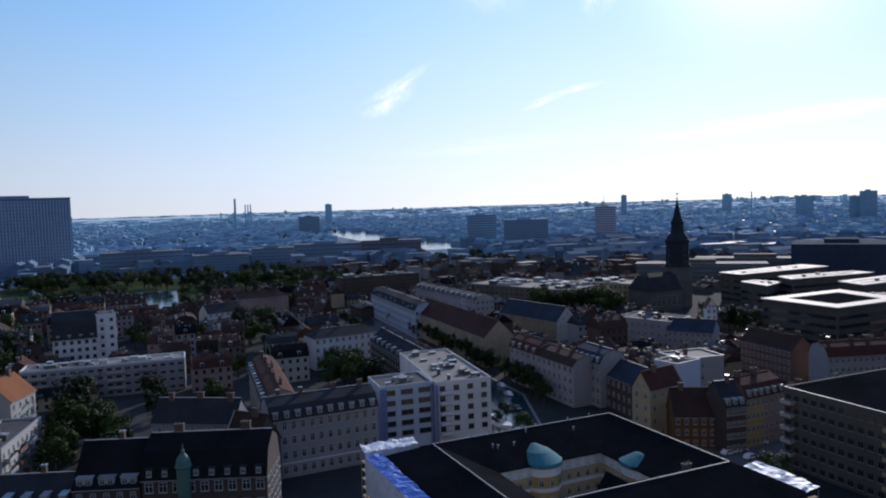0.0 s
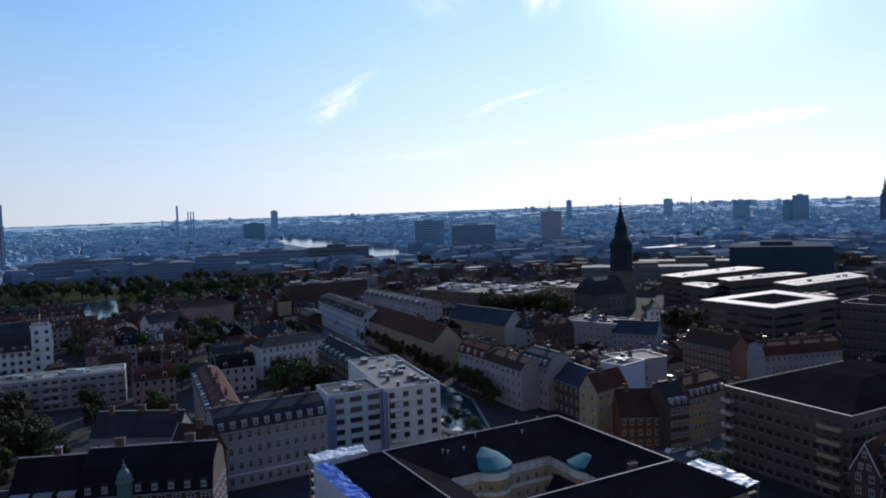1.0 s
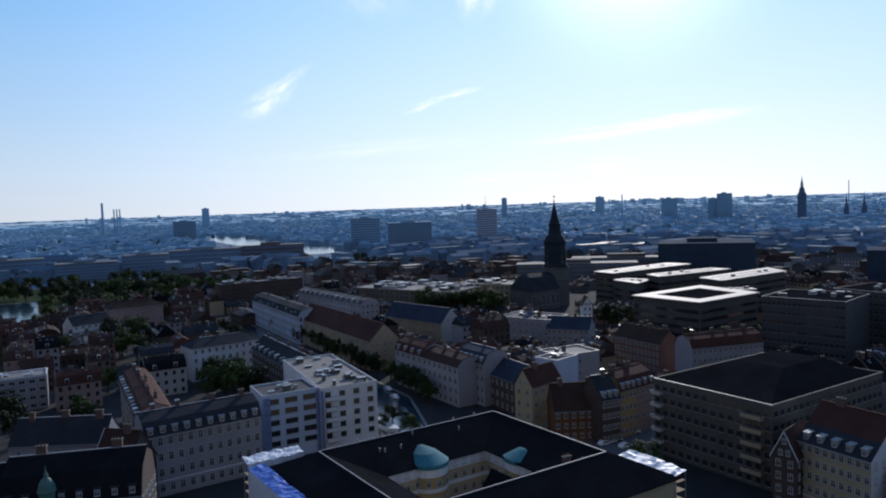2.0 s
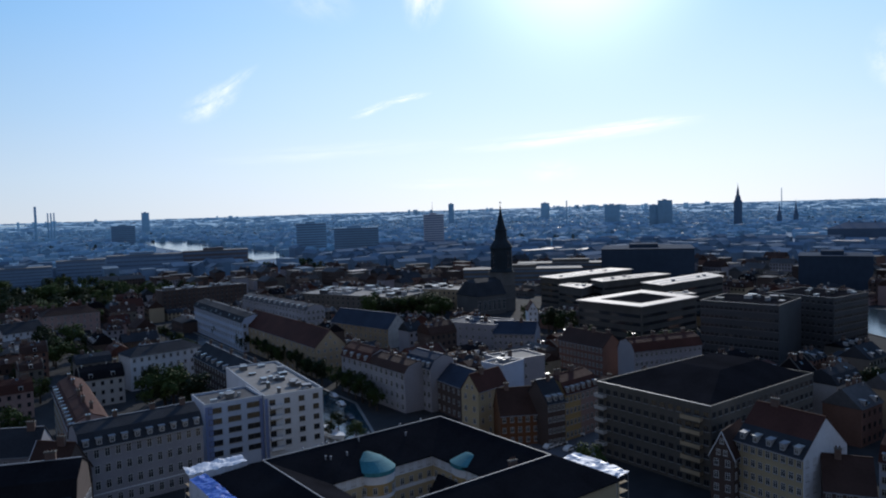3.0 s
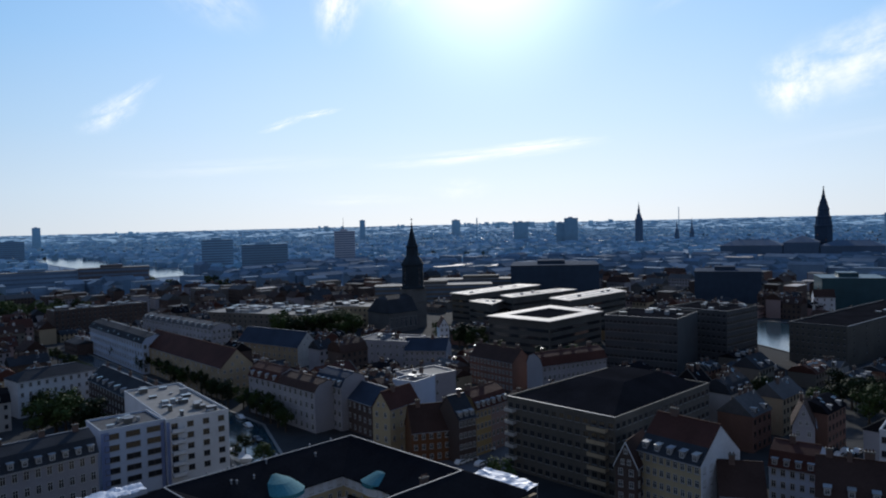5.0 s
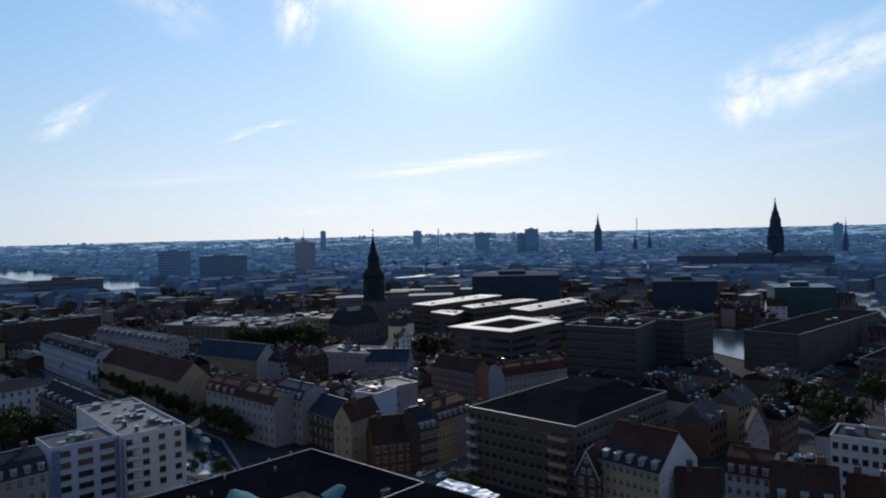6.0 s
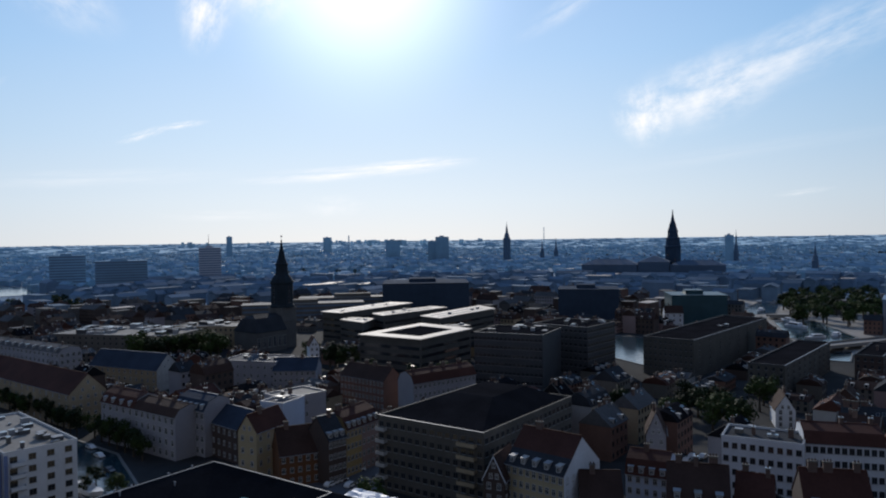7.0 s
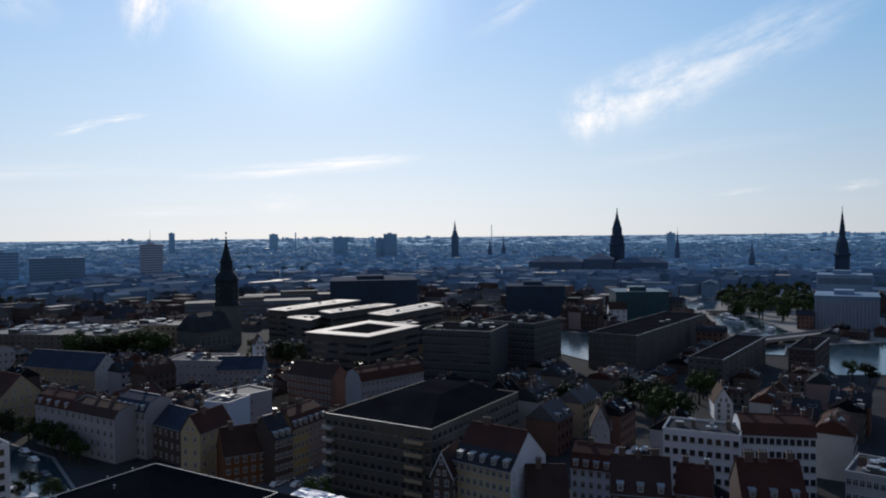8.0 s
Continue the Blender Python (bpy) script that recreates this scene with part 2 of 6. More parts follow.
M = {
    "white": material("white_render", (0.62, 0.64, 0.68), 0.8, 0.16),
    "offwhite": material("offwhite_render", (0.38, 0.375, 0.37), 0.85, 0.2),
    "lilac": material("pale_grey_render", (0.29, 0.285, 0.315), 0.85, 0.15),
    "pink": material("pink_render", (0.28, 0.2, 0.19), 0.85, 0.15),
    "yellow": material("yellow_render", (0.36, 0.26, 0.12), 0.85, 0.15),
    "cream": material("cream_render", (0.4, 0.33, 0.21), 0.85, 0.13),
    "orange": material("orange_limewash", (0.15, 0.066, 0.028), 0.85, 0.18),
    "brick": material("red_brick", (0.17, 0.092, 0.07), 0.9, 0.25, lines=6.0),
    "darkbrick": material("dark_brick", (0.075, 0.052, 0.045), 0.9, 0.25, lines=6.0),
    "yellowbrick": material("buff_brick", (0.34, 0.27, 0.18), 0.9, 0.2, lines=6.0),
    "blue": material("pale_blue_render", (0.42, 0.49, 0.62), 0.85, 0.12),
    "bluepanel": material("blue_cladding", (0.16, 0.22, 0.42), 0.6, 0.1),
    "concrete": material("concrete", (0.13, 0.12, 0.105), 0.85, 0.2),
    "darkconcrete": material("weathered_dark_concrete", (0.085, 0.079, 0.07), 0.85, 0.3),
    "darkstone": material("dark_granite_cladding", (0.05, 0.053, 0.06), 0.7, 0.3),
    "tealglass": material("teal_curtain_glass", (0.03, 0.075, 0.095), 0.4, 0.25, bump=0, spec=0.2),
    "orangetile": material("sunlit_orange_roof_tile", (0.26, 0.105, 0.05), 0.85, 0.3, lines=4.0, spec=0.1),
    "sandstone": material("weathered_sandstone", (0.115, 0.112, 0.11), 0.9, 0.3),
    "tile": material("red_roof_tile", (0.075, 0.033, 0.026), 0.85, 0.3, lines=4.0, spec=0.1),
    "darktile": material("brown_roof_tile", (0.06, 0.036, 0.03), 0.85, 0.3, lines=4.0, spec=0.1),
    "slate": material("slate_roof", (0.04, 0.044, 0.052), 0.85, 0.3, lines=4.0, spec=0.04),
    "black": material("black_bitumen_roof", (0.016, 0.016, 0.019), 1.0, 0.35, spec=0.0),
    "felt": material("grey_roofing_felt", (0.1, 0.1, 0.105), 0.9, 0.35, size=2.0, spec=0.1),
    "paleroof": material("pale_gravel_roof", (0.2, 0.19, 0.18), 0.8, 0.4, size=2.0, spec=0.2),
    "brightroof": material("pale_metal_roof", (0.50, 0.425, 0.37), 0.66, 0.35, size=3.0, spec=0.32),
    "blueroof": material("blue_slate_roof", (0.035, 0.047, 0.072), 0.8, 0.3, lines=3.0, spec=0.1),
    "copper": material("green_copper", (0.045, 0.17, 0.2), 0.8, 0.25, spec=0.15, tint=(0.06, 0.22, 0.26)),
    "mosscopper": material("dull_green_copper", (0.06, 0.14, 0.12), 0.7, 0.3),
    "darkcopper": material("dark_verdigris_copper", (0.024, 0.034, 0.044), 0.8, 0.3, spec=0.1),
    "zinc": material("zinc_flashing", (0.28, 0.29, 0.31), 0.6, 0.15, spec=0.3),
    "darkframe": material("dark_window_frame", (0.06, 0.06, 0.065), 0.5, 0.1, bump=0),
    "captop": material("weathered_lead_capping", (0.42, 0.42, 0.41), 0.34, 0.25, metal=0.6, bump=0.3),
    "frame": material("white_window_frame", (0.45, 0.45, 0.45), 0.5, 0.06, bump=0),
    "glass": material("dark_window_glass", (0.02, 0.024, 0.03), 0.08, 0.3, bump=0, spec=0.6),
    "stack": material("chimney_brick", (0.13, 0.085, 0.07), 0.9, 0.3),
    "bark": material("bark", (0.07, 0.055, 0.04), 0.95, 0.3, size=0.3),
    "leaf": material("leaves", (0.03, 0.046, 0.015), 0.7, 0.35, island=0.5, bump=0, tint=(0.045, 0.066, 0.02), spec=0.05),
    "leafdark": material("dark_leaves", (0.019, 0.03, 0.012), 0.7, 0.35, island=0.5, bump=0, spec=0.08),
    # Grass colour is kept dark to include the shade under the trees.
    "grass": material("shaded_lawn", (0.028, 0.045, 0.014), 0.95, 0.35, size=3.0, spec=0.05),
    "asphalt": material("asphalt", (0.055, 0.058, 0.065), 0.7, 0.25, size=2.0),
    "cobble": material("granite_setts", (0.16, 0.155, 0.15), 0.7, 0.25, size=1.0),
    "metal": material("dark_steel", (0.10, 0.10, 0.11), 0.45, 0.15, metal=0.7, bump=0),
    "tarpwhite": material("white_tarpaulin", (0.72, 0.74, 0.80), 0.5, 0.12, size=0.6, bump=0.6),
    "tarpblue": material("blue_tarpaulin", (0.10, 0.19, 0.62), 0.45, 0.2, size=0.6, bump=0.6),
    # Haze is painted into these base colours: bluer and paler the farther off.
    "hazeone": material("hazed_distant_masonry", (0.19, 0.28, 0.385), 0.85, 0.3, size=8.0, bump=0, island=0.3, spec=0.12),
    "hazetwo": material("hazed_far_masonry", (0.23, 0.375, 0.50), 0.9, 0.2, size=20.0, bump=0, island=0.2, spec=0.12),
    "hazethree": material("hazed_farthest_masonry", (0.27, 0.43, 0.56), 0.9, 0.15, size=40.0, bump=0, island=0.12, spec=0.12),
    "hazepale": material("hazed_pale_concrete", (0.45, 0.46, 0.52), 0.85, 0.15, size=8.0, bump=0, spec=0.12),
    "hazebrown": material("hazed_brown_brick", (0.13, 0.115, 0.12), 0.85, 0.2, size=8.0, bump=0, spec=0.12),
    # The dark fronts carry blue haze in their colour too.
    "hazedark": material("hazed_dark_fronts", (0.045, 0.068, 0.105), 0.95, 0.25, size=8.0, bump=0, spec=0.02),
    "hazedarktwo": material("hazed_far_dark_stone", (0.09, 0.135, 0.2), 0.8, 0.2, size=8.0, bump=0, spec=0.12),
    "hazetintone": material("hazed_distant_roofs_and_land", (0.14, 0.215, 0.305), 0.9, 0.3, size=8.0, bump=0, island=0.35, spec=0.08),
    "hazetinttwo": material("hazed_far_roofs", (0.20, 0.325, 0.44), 0.95, 0.3, size=20.0, bump=0, island=0.25, spec=0.08),
    "hazetintthree": material("hazed_farthest_roofs_and_land", (0.26, 0.42, 0.55), 0.95, 0.2, size=40.0, bump=0, island=0.15, spec=0.08),
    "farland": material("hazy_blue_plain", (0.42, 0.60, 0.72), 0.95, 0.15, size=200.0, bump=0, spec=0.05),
    "farblock": material("hazed_suburb_walls", (0.36, 0.54, 0.66), 0.95, 0.2, size=80.0, bump=0, island=0.15, spec=0.05),
    "farbelt": material("hazed_tree_belts", (0.25, 0.40, 0.52), 0.95, 0.2, size=60.0, bump=0, island=0.2, spec=0.05),
    "glint": material("sunlit_zinc_roof", (0.5, 0.5, 0.5), 0.4, 0.2, metal=0.7, bump=0),
    # Leaf green is shifted to blue-green here to stand for haze.
    "farwood": material("hazed_far_woodland", (0.055, 0.085, 0.085), 0.95, 0.35, size=8.0, bump=0, island=0.3),
    "carwhite": material("white_car_paint", (0.75, 0.75, 0.75), 0.25, 0.03, bump=0),
    "cardark": material("dark_car_paint", (0.05, 0.055, 0.07), 0.25, 0.05, bump=0),
    "rubber": material("tyre_rubber", (0.02, 0.02, 0.02), 0.9, 0.1, bump=0),
}


def water_material():
    m = bpy.data.materials.new("harbour_water")
    m.use_nodes = True
    nt = m.node_tree
    bsdf = nt.nodes["Principled BSDF"]
    bsdf.inputs["Base Color"].default_value = (0.02, 0.045, 0.06, 1)
    bsdf.inputs["Roughness"].default_value = 0.12
    coord, n1, b = (nt.nodes.new(k) for k in ("ShaderNodeTexCoord", "ShaderNodeTexNoise", "ShaderNodeBump"))
    n1.inputs["Scale"].default_value, n1.inputs["Detail"].default_value = 0.35, 6
    b.inputs["Strength"].default_value, b.inputs["Distance"].default_value = 0.25, 0.3
    nt.links.new(coord.outputs["Object"], n1.inputs["Vector"])
    nt.links.new(n1.outputs["Fac"], b.inputs["Height"])
    nt.links.new(b.outputs["Normal"], bsdf.inputs["Normal"])
    return m


M["water"] = water_material()


# ---- mesh tools ----
class Shape:
    """Collects faces for one mesh; all coordinates in the thing's own frame."""

    def __init__(self):
        self.v, self.f, self.mi, self.mats = [], [], [], []

    def slot(self, mat):
        if mat not in self.mats:
            self.mats.append(mat)
        return self.mats.index(mat)

    def poly(self, pts, faces, mat):
        base, k = len(self.v), self.slot(mat)
        self.v += [tuple(p) for p in pts]
        self.f += [tuple(base + i for i in f) for f in faces]
        self.mi += [k] * len(faces)

    def box(self, x0, y0, z0, x1, y1, z1, mat, m=None):
        pts = [Vector((x, y, z)) for z in (z0, z1) for x, y in ((x0, y0), (x1, y0), (x1, y1), (x0, y1))]
        if m is not None:
            pts = [m @ p for p in pts]
        self.poly(pts, [(3, 2, 1, 0), (4, 5, 6, 7), (0, 1, 5, 4), (1, 2, 6, 5), (2, 3, 7, 6), (3, 0, 4, 7)], mat)

    def taper(self, x, y, rings, sides, mat, turn=0.0, squash=1.0):
        """A turned form: rings of (height, radius) from the bottom up."""
        base, k = len(self.v), self.slot(mat)
        for z, r in rings:
            for i in range(sides):
                a = turn + 2 * math.pi * i / sides
                self.v.append((x + r * math.cos(a), y + squash * r * math.sin(a), z))
        for j in range(len(rings) - 1):
            for i in range(sides):
                a, b = base + j * sides + i, base + j * sides + (i + 1) % sides
                self.f.append((a, b, b + sides, a + sides))
                self.mi.append(k)
        self.f.append(tuple(base + i for i in reversed(range(sides))))
        self.f.append(tuple(base + (len(rings) - 1) * sides + i for i in range(sides)))
        self.mi += [k, k]

    def mesh(self, name):
        me = bpy.data.meshes.new(name)
        me.from_pydata(self.v, [], self.f)
        for mat in self.mats:
            me.materials.append(M[mat])
        me.polygons.foreach_set("material_index", self.mi)
        me.update()
        return me


def part(name, data, parent, label="", at=None, kind=""):
    """One mesh under a thing or a part."""
    ob = new(name, data.mesh(name) if isinstance(data, Shape) else data)
    ob.parent = parent
    if at is not None:
        ob.matrix_basis = at
    return tagged(ob, label, kind=kind)


def thing(name, at, label, category, group="", kind=""):
    ob = new(name)
    ob.matrix_world = at
    return tagged(ob, label, category, group, kind)


_kept = {}


def window_mesh(w, h, style="cross"):
    """Shared: a proud frame with bars and a sill, and its dark pane, facing -y; each one connected relief."""
    key = (round(w, 2), round(h, 2), style)
    if key in _kept:
        return _kept[key]
    b = 0.11
    fm = "darkframe" if style == "dark" else "frame"
    xs = [-w / 2 - .1, -w / 2, -w / 2 + b] + ([-.05, .05] if style in ("cross", "post", "dark") else []) + [w / 2 - b, w / 2, w / 2 + .1]
    zs = [-.1, 0, b] + ([h * .64, h * .64 + .09] if style == "cross" else []) + [h - b, h]
    nx, nz = len(xs) - 1, len(zs) - 1
    made = []
    for glazed in (False, True):
        s, at = Shape(), {}

        def cell(i, j):
            """Depth and material of a cell; none outside the frame."""
            if not (0 <= i < nx and 0 <= j < nz):
                return None
            if j == 0:
                return (-.16, "zinc")
            if i in (0, nx - 1):
                return None
            bar_x = i in (1, nx - 2) or (nx == 7 and i == 3)
            bar_z = j in (1, nz - 1) or (nz == 6 and j == 3)
            if bar_x or bar_z:
                return (-.09, fm)
            return (-.03, "glass") if glazed else None

        def corner(x, y, z):
            k = (round(x, 4), round(y, 4), round(z, 4))
            if k not in at:
                at[k] = len(s.v)
                s.v.append(k)
            return at[k]

        def quad(pts, mat):
            s.f.append(tuple(corner(*p) for p in pts))
            s.mi.append(s.slot(mat))

        for i in range(nx + 1):
            for j in range(nz + 1):
                here = cell(i, j)
                if here:
                    y = here[0]
                    quad([(xs[i], y, zs[j]), (xs[i + 1], y, zs[j]), (xs[i + 1], y, zs[j + 1]), (xs[i], y, zs[j + 1])], here[1])
                d1 = here[0] if here else .05
                if j < nz:
                    other = cell(i - 1, j)
                    d0 = other[0] if other else .05
                    if d0 != d1:
                        x, mat = xs[i], (here if d1 < d0 else other)[1]
                        quad([(x, d0, zs[j]), (x, d1, zs[j]), (x, d1, zs[j + 1]), (x, d0, zs[j + 1])], mat)
                if i < nx:
                    other = cell(i, j - 1)
                    d0 = other[0] if other else .05
                    if d0 != d1:
                        z, mat = zs[j], (here if d1 < d0 else other)[1]
                        quad([(xs[i], d1, z), (xs[i], d0, z), (xs[i + 1], d0, z), (xs[i + 1], d1, z)], mat)
        made.append(s.mesh("window"))
    g = Shape()
    g.box(-w / 2 + b, -0.03, b, w / 2 - b, 0.02, h - b, "glass")
    _kept[key] = (made[0], g.mesh("pane"), made[1])
    return _kept[key]


def window(parent, x, y, z, w, h, turn=0, style="cross", panes=True):
    fr, pa, whole = window_mesh(w, h, style)
    ob = part("window", fr if panes else whole, parent, at=pose(x, y, z, 0, 0, turn))
    if panes:
        part("pane", pa, ob)
    return ob


def dormer_mesh(w, h, deep, cheek, top):
    key = ("dormer", w, h, deep, cheek, top)
    if key not in _kept:
        s = Shape()
        s.box(-w / 2, 0, 0, w / 2, deep, h, cheek)
        s.poly([(-w / 2 - .15, -.15, h), (w / 2 + .15, -.15, h), (w / 2 + .15, deep, h + .1), (-w / 2 - .15, deep, h + .1),
                (-w / 2 - .15, -.15, h + .15), (w / 2 + .15, -.15, h + .15), (w / 2 + .15, deep, h + .4), (-w / 2 - .15, deep, h + .4)],
               [(3, 2, 1, 0), (4, 5, 6, 7), (0, 1, 5, 4), (1, 2, 6, 5), (2, 3, 7, 6), (3, 0, 4, 7)], top)
        _kept[key] = s.mesh("dormer")
    return _kept[key]


def chimney_mesh(w, d, h):
    key = ("chimney", w, d, h)
    if key not in _kept:
        s = Shape()
        s.box(-w / 2, -d / 2, 0, w / 2, d / 2, h - .25, "stack")
        s.box(-w / 2 - .1, -d / 2 - .1, h - .25, w / 2 + .1, d / 2 + .1, h, "captop" if w < 1 else "concrete")
        n = max(1, int(w / .6))
        for i in range(n):
            s.taper(-w / 2 + (i + .5) * w / n, 0, [(h, .16), (h + .5, .13)], 6, "tile")
        _kept[key] = s.mesh("chimney")
    return _kept[key]


def roof_profile(kind, depth, eaves, ridge):
    """The section of a roof, from the front eaves over the top to the back: (y, z)."""
    o = 0.45
    if kind == "mansard":
        k = eaves + (ridge - eaves) * 0.68
        return [(-o, eaves), (1.6, k), (depth / 2, ridge), (depth - 1.6, k), (depth + o, eaves)]
    if kind == "split":
        k = eaves + (ridge - eaves) * 0.42
        return [(-o, eaves - 0.1), (depth * .2, k), (depth / 2, ridge), (depth * .8, k), (depth + o, eaves - 0.1)]
    return [(-o, eaves - 0.1), (depth / 2, ridge), (depth + o, eaves - 0.1)]


FOOT = []


def house(name, label, a, b, depth, eaves, ridge, wall="offwhite", roof="gable", cover="tile", storeys=4, bays=0, sides="f", ground=True,
          win=(1.1, 1.6), style="cross", dormers=0, chimneys=1, band=None, group="", seed=1, category="house", skylights=0, units=0, trim=None, hump=0, strips=(), balconies=(), end_wall=None, turret=None, lower=None, bargeboard=False, dormer_width=1.3, unit_size=1.0, dark_dormers=False):
    """A house whose front runs from a to b (left to right as seen from the front), its depth behind it. Windows on the sides named: f, r, l, b."""
    rnd = random.Random(seed * 7919 + int(abs(a[0]) * 13 + abs(a[1])))
    a, b = Vector((*a, 0)), Vector((*b, 0))
    along = b - a
    L = along.length
    turn = math.degrees(math.atan2(along.y, along.x))
    root = thing(name, pose(a.x, a.y, 0, 0, 0, turn), label, category, group)
    FOOT.append((a.x, a.y, math.radians(turn), L, depth))
    near = (a + b).length / 2 < 192
    w = Shape()
    if roof == "flat":
        w.box(0, 0, -1, L, depth, eaves, wall)
        r = Shape()
        for x0, y0, x1, y1 in ((-.1, -.1, L + .1, .3), (-.1, depth - .3, L + .1, depth + .1), (-.1, .3, .3, depth - .3), (L - .3, .3, L + .1, depth - .3)):
            c = Shape()
            c.box(x0, y0, eaves, x1, y1, eaves + .7, trim or wall)
            c.box(x0 - .02, y0 - .02, eaves + .7, x1 + .02, y1 + .02, eaves + .76, "zinc" if y0 < 0 and x1 > L or not trim else trim)
            part("parapet", c, root)
        r.box(.3, .3, eaves, L - .3, depth - .3, eaves + .22, cover)
        part("roof", r, root)
        if hump:   # broad sloping dark roof rising behind the parapet
            q = Shape()
            i0, i1 = 1.2, min(L, depth) * .3
            q.poly([(i0, i0, eaves + .22), (L - i0, i0, eaves + .22), (L - i0, depth - i0, eaves + .22), (i0, depth - i0, eaves + .22),
                    (i1, i1 * 2, eaves + hump), (L - i1, i1 * 2, eaves + hump), (L - i1, depth - i1, eaves + hump), (i1, depth - i1, eaves + hump)],
                   [(3, 2, 1, 0), (4, 5, 6, 7), (0, 1, 5, 4), (1, 2, 6, 5), (2, 3, 7, 6), (3, 0, 4, 7)], cover)
            part("upper_roof", q, root)
        for i in range(units):
            u = Shape()
            x, y = rnd.uniform(2, max(2.5, L - 4)), rnd.uniform(1.5, max(2, depth - 4))
            ww, dd, hh = rnd.uniform(.6, 2.6) * unit_size, rnd.uniform(.6, 2.4) * unit_size, rnd.uniform(.4, 1.7) * (.6 + .4 * unit_size)
            u.box(x, y, eaves + .2, x + ww, y + dd, eaves + .2 + hh, rnd.choice(["concrete", "zinc", "offwhite", "felt"]))
            u.box(x - .1, y - .1, eaves + .2 + hh, x + ww + .1, y + dd + .1, eaves + .32 + hh, "captop" if i % 2 else "zinc")
            part("roof_unit", u, root)
    else:
        prof = roof_profile(roof, depth, eaves, ridge)
        w.box(0, 0, -1, L, depth, eaves, wall)
        inset = depth * 0.45 if roof == "hip" else 0.0
        if roof != "hip":   # gable ends
            inner = [(0, eaves)] + [(y, z - .12) for y, z in prof[1:-1]] + [(depth, eaves)]
            for x0, x1 in ((0, .35), (L - .35, L)):
                n = len(inner)
                w.poly([(x0, y, z) for y, z in inner] + [(x1, y, z) for y, z in inner],
                       [tuple(range(n)), tuple(reversed(range(n, 2 * n)))] + [(i, i + n, (i + 1) % n + n, (i + 1) % n) for i in range(n)], end_wall or wall)
            if end_wall:
                ew = Shape()
                ew.box(L, 0, -1, L + .06, depth, eaves, end_wall)
                part("end_wall", ew, root, "white rendered gable end")
        r = Shape()
        n, ov = len(prof), 0.15
        up = [(-ov + (inset if 0 < i < n - 1 else -.3 if inset else 0), y, z) for i, (y, z) in enumerate(prof)]
        up += [(L + ov - (inset if 0 < i < n - 1 else -.3 if inset else 0), y, z) for i, (y, z) in enumerate(prof)]
        low = [(x, y, z - .22) for x, y, z in up]
        faces = [(i, i + n, i + n + 1, i + 1) for i in range(n - 1)]
        faces += [tuple(q + 2 * n for q in reversed(f)) for f in faces]
        ring = list(range(n)) + list(range(2 * n - 1, n - 1, -1))
        faces += [(ring[i], ring[(i + 1) % len(ring)], ring[(i + 1) % len(ring)] + 2 * n, ring[i] + 2 * n) for i in range(len(ring))]
        if inset:
            faces += [tuple(range(n)), tuple(reversed(range(n, 2 * n)))]
        r.poly(up + low, faces, cover)
        if lower and n == 5:
            r.mi[0] = r.mi[3] = r.slot(lower)
        part("roof", r, root)
        if bargeboard:
            for (ya, za), (yb, zb) in zip(prof, prof[1:]):
                bb = Shape()
                bb.poly([(-.3, ya, za - .35), (-.3, yb, zb - .35), (-.3, yb, zb + .12), (-.3, ya, za + .12), (-.16, ya, za - .35), (-.16, yb, zb - .35), (-.16, yb, zb + .12), (-.16, ya, za + .12)],
                        [(0, 1, 2, 3), (7, 6, 5, 4), (0, 4, 5, 1), (1, 5, 6, 2), (2, 6, 7, 3), (3, 7, 4, 0)], "white")
                part("bargeboard", bb, root, "white painted bargeboard")
        cap = Shape()
        cap.box(inset, depth / 2 - .16, ridge - .05, L - inset, depth / 2 + .16, ridge + .1, "zinc" if cover in ("black", "slate", "blueroof") else cover)
        part("ridge_cap", cap, root)
        gut = Shape()
        gut.box(-.1, -.6, eaves - .3, L + .1, -.46, eaves - .14, "zinc")
        part("gutter", gut, root)
        for i in range(dormers):
            x = (i + .5) * L / dormers
            hh = 1.5
            z0 = eaves + .35
            y0 = -.1 if roof == "mansard" else .35
            d = part("dormer", dormer_mesh(dormer_width, hh, 2.2, "slate" if dark_dormers else "offwhite", "slate" if dark_dormers else "captop" if i % 3 == 1 else "zinc"), root, at=pose(x, y0, z0))
            if dormer_width > 2:
                for wx in (-.25, .25):
                    window(d, wx * dormer_width, -.06, .2, dormer_width * .36, 1.15, panes=near)
            else:
                window(d, 0, -.06, .2, .95, 1.15, panes=near)
        for i in range(skylights):
            s = Shape()
            t = rnd.uniform(.25, .7)
            (y0, z0), (y1, z1) = prof[0], prof[1]
            x, y, z = (i + rnd.uniform(.2, .8)) * L / skylights, y0 + (y1 - y0) * t, z0 + (z1 - z0) * t
            tilt = math.degrees(math.atan2(z1 - z0, y1 - y0))
            s.box(-.5, -.6, -.02, .5, .6, .12, "zinc")
            s.box(-.4, -.5, .12, .4, .5, .14, "glass")
            part("skylight", s, root, at=pose(x, y, z, tilt))
    part("wall", w, root)
    for i in range(chimneys):
        cw = rnd.choice([.9, 1.3, 1.8])
        x = (i + rnd.uniform(.25, .75)) * L / chimneys
        top = eaves if roof == "flat" else ridge
        part("chimney", chimney_mesh(cw, .8, 2.4), root, at=pose(x, depth / 2 + rnd.uniform(-.8, .8), top - (.8 if roof != "flat" else 0)))
    if band:
        s = Shape()
        s.box(-.12, -.12, eaves - .55, L + .12, 0, eaves - .15, band)
        part("cornice", s, root)
        s = Shape()
        s.box(-.06, -.06, eaves / storeys - .2, L + .06, 0, eaves / storeys + .1, band)
        part("string_course", s, root)
    ww, wh = win
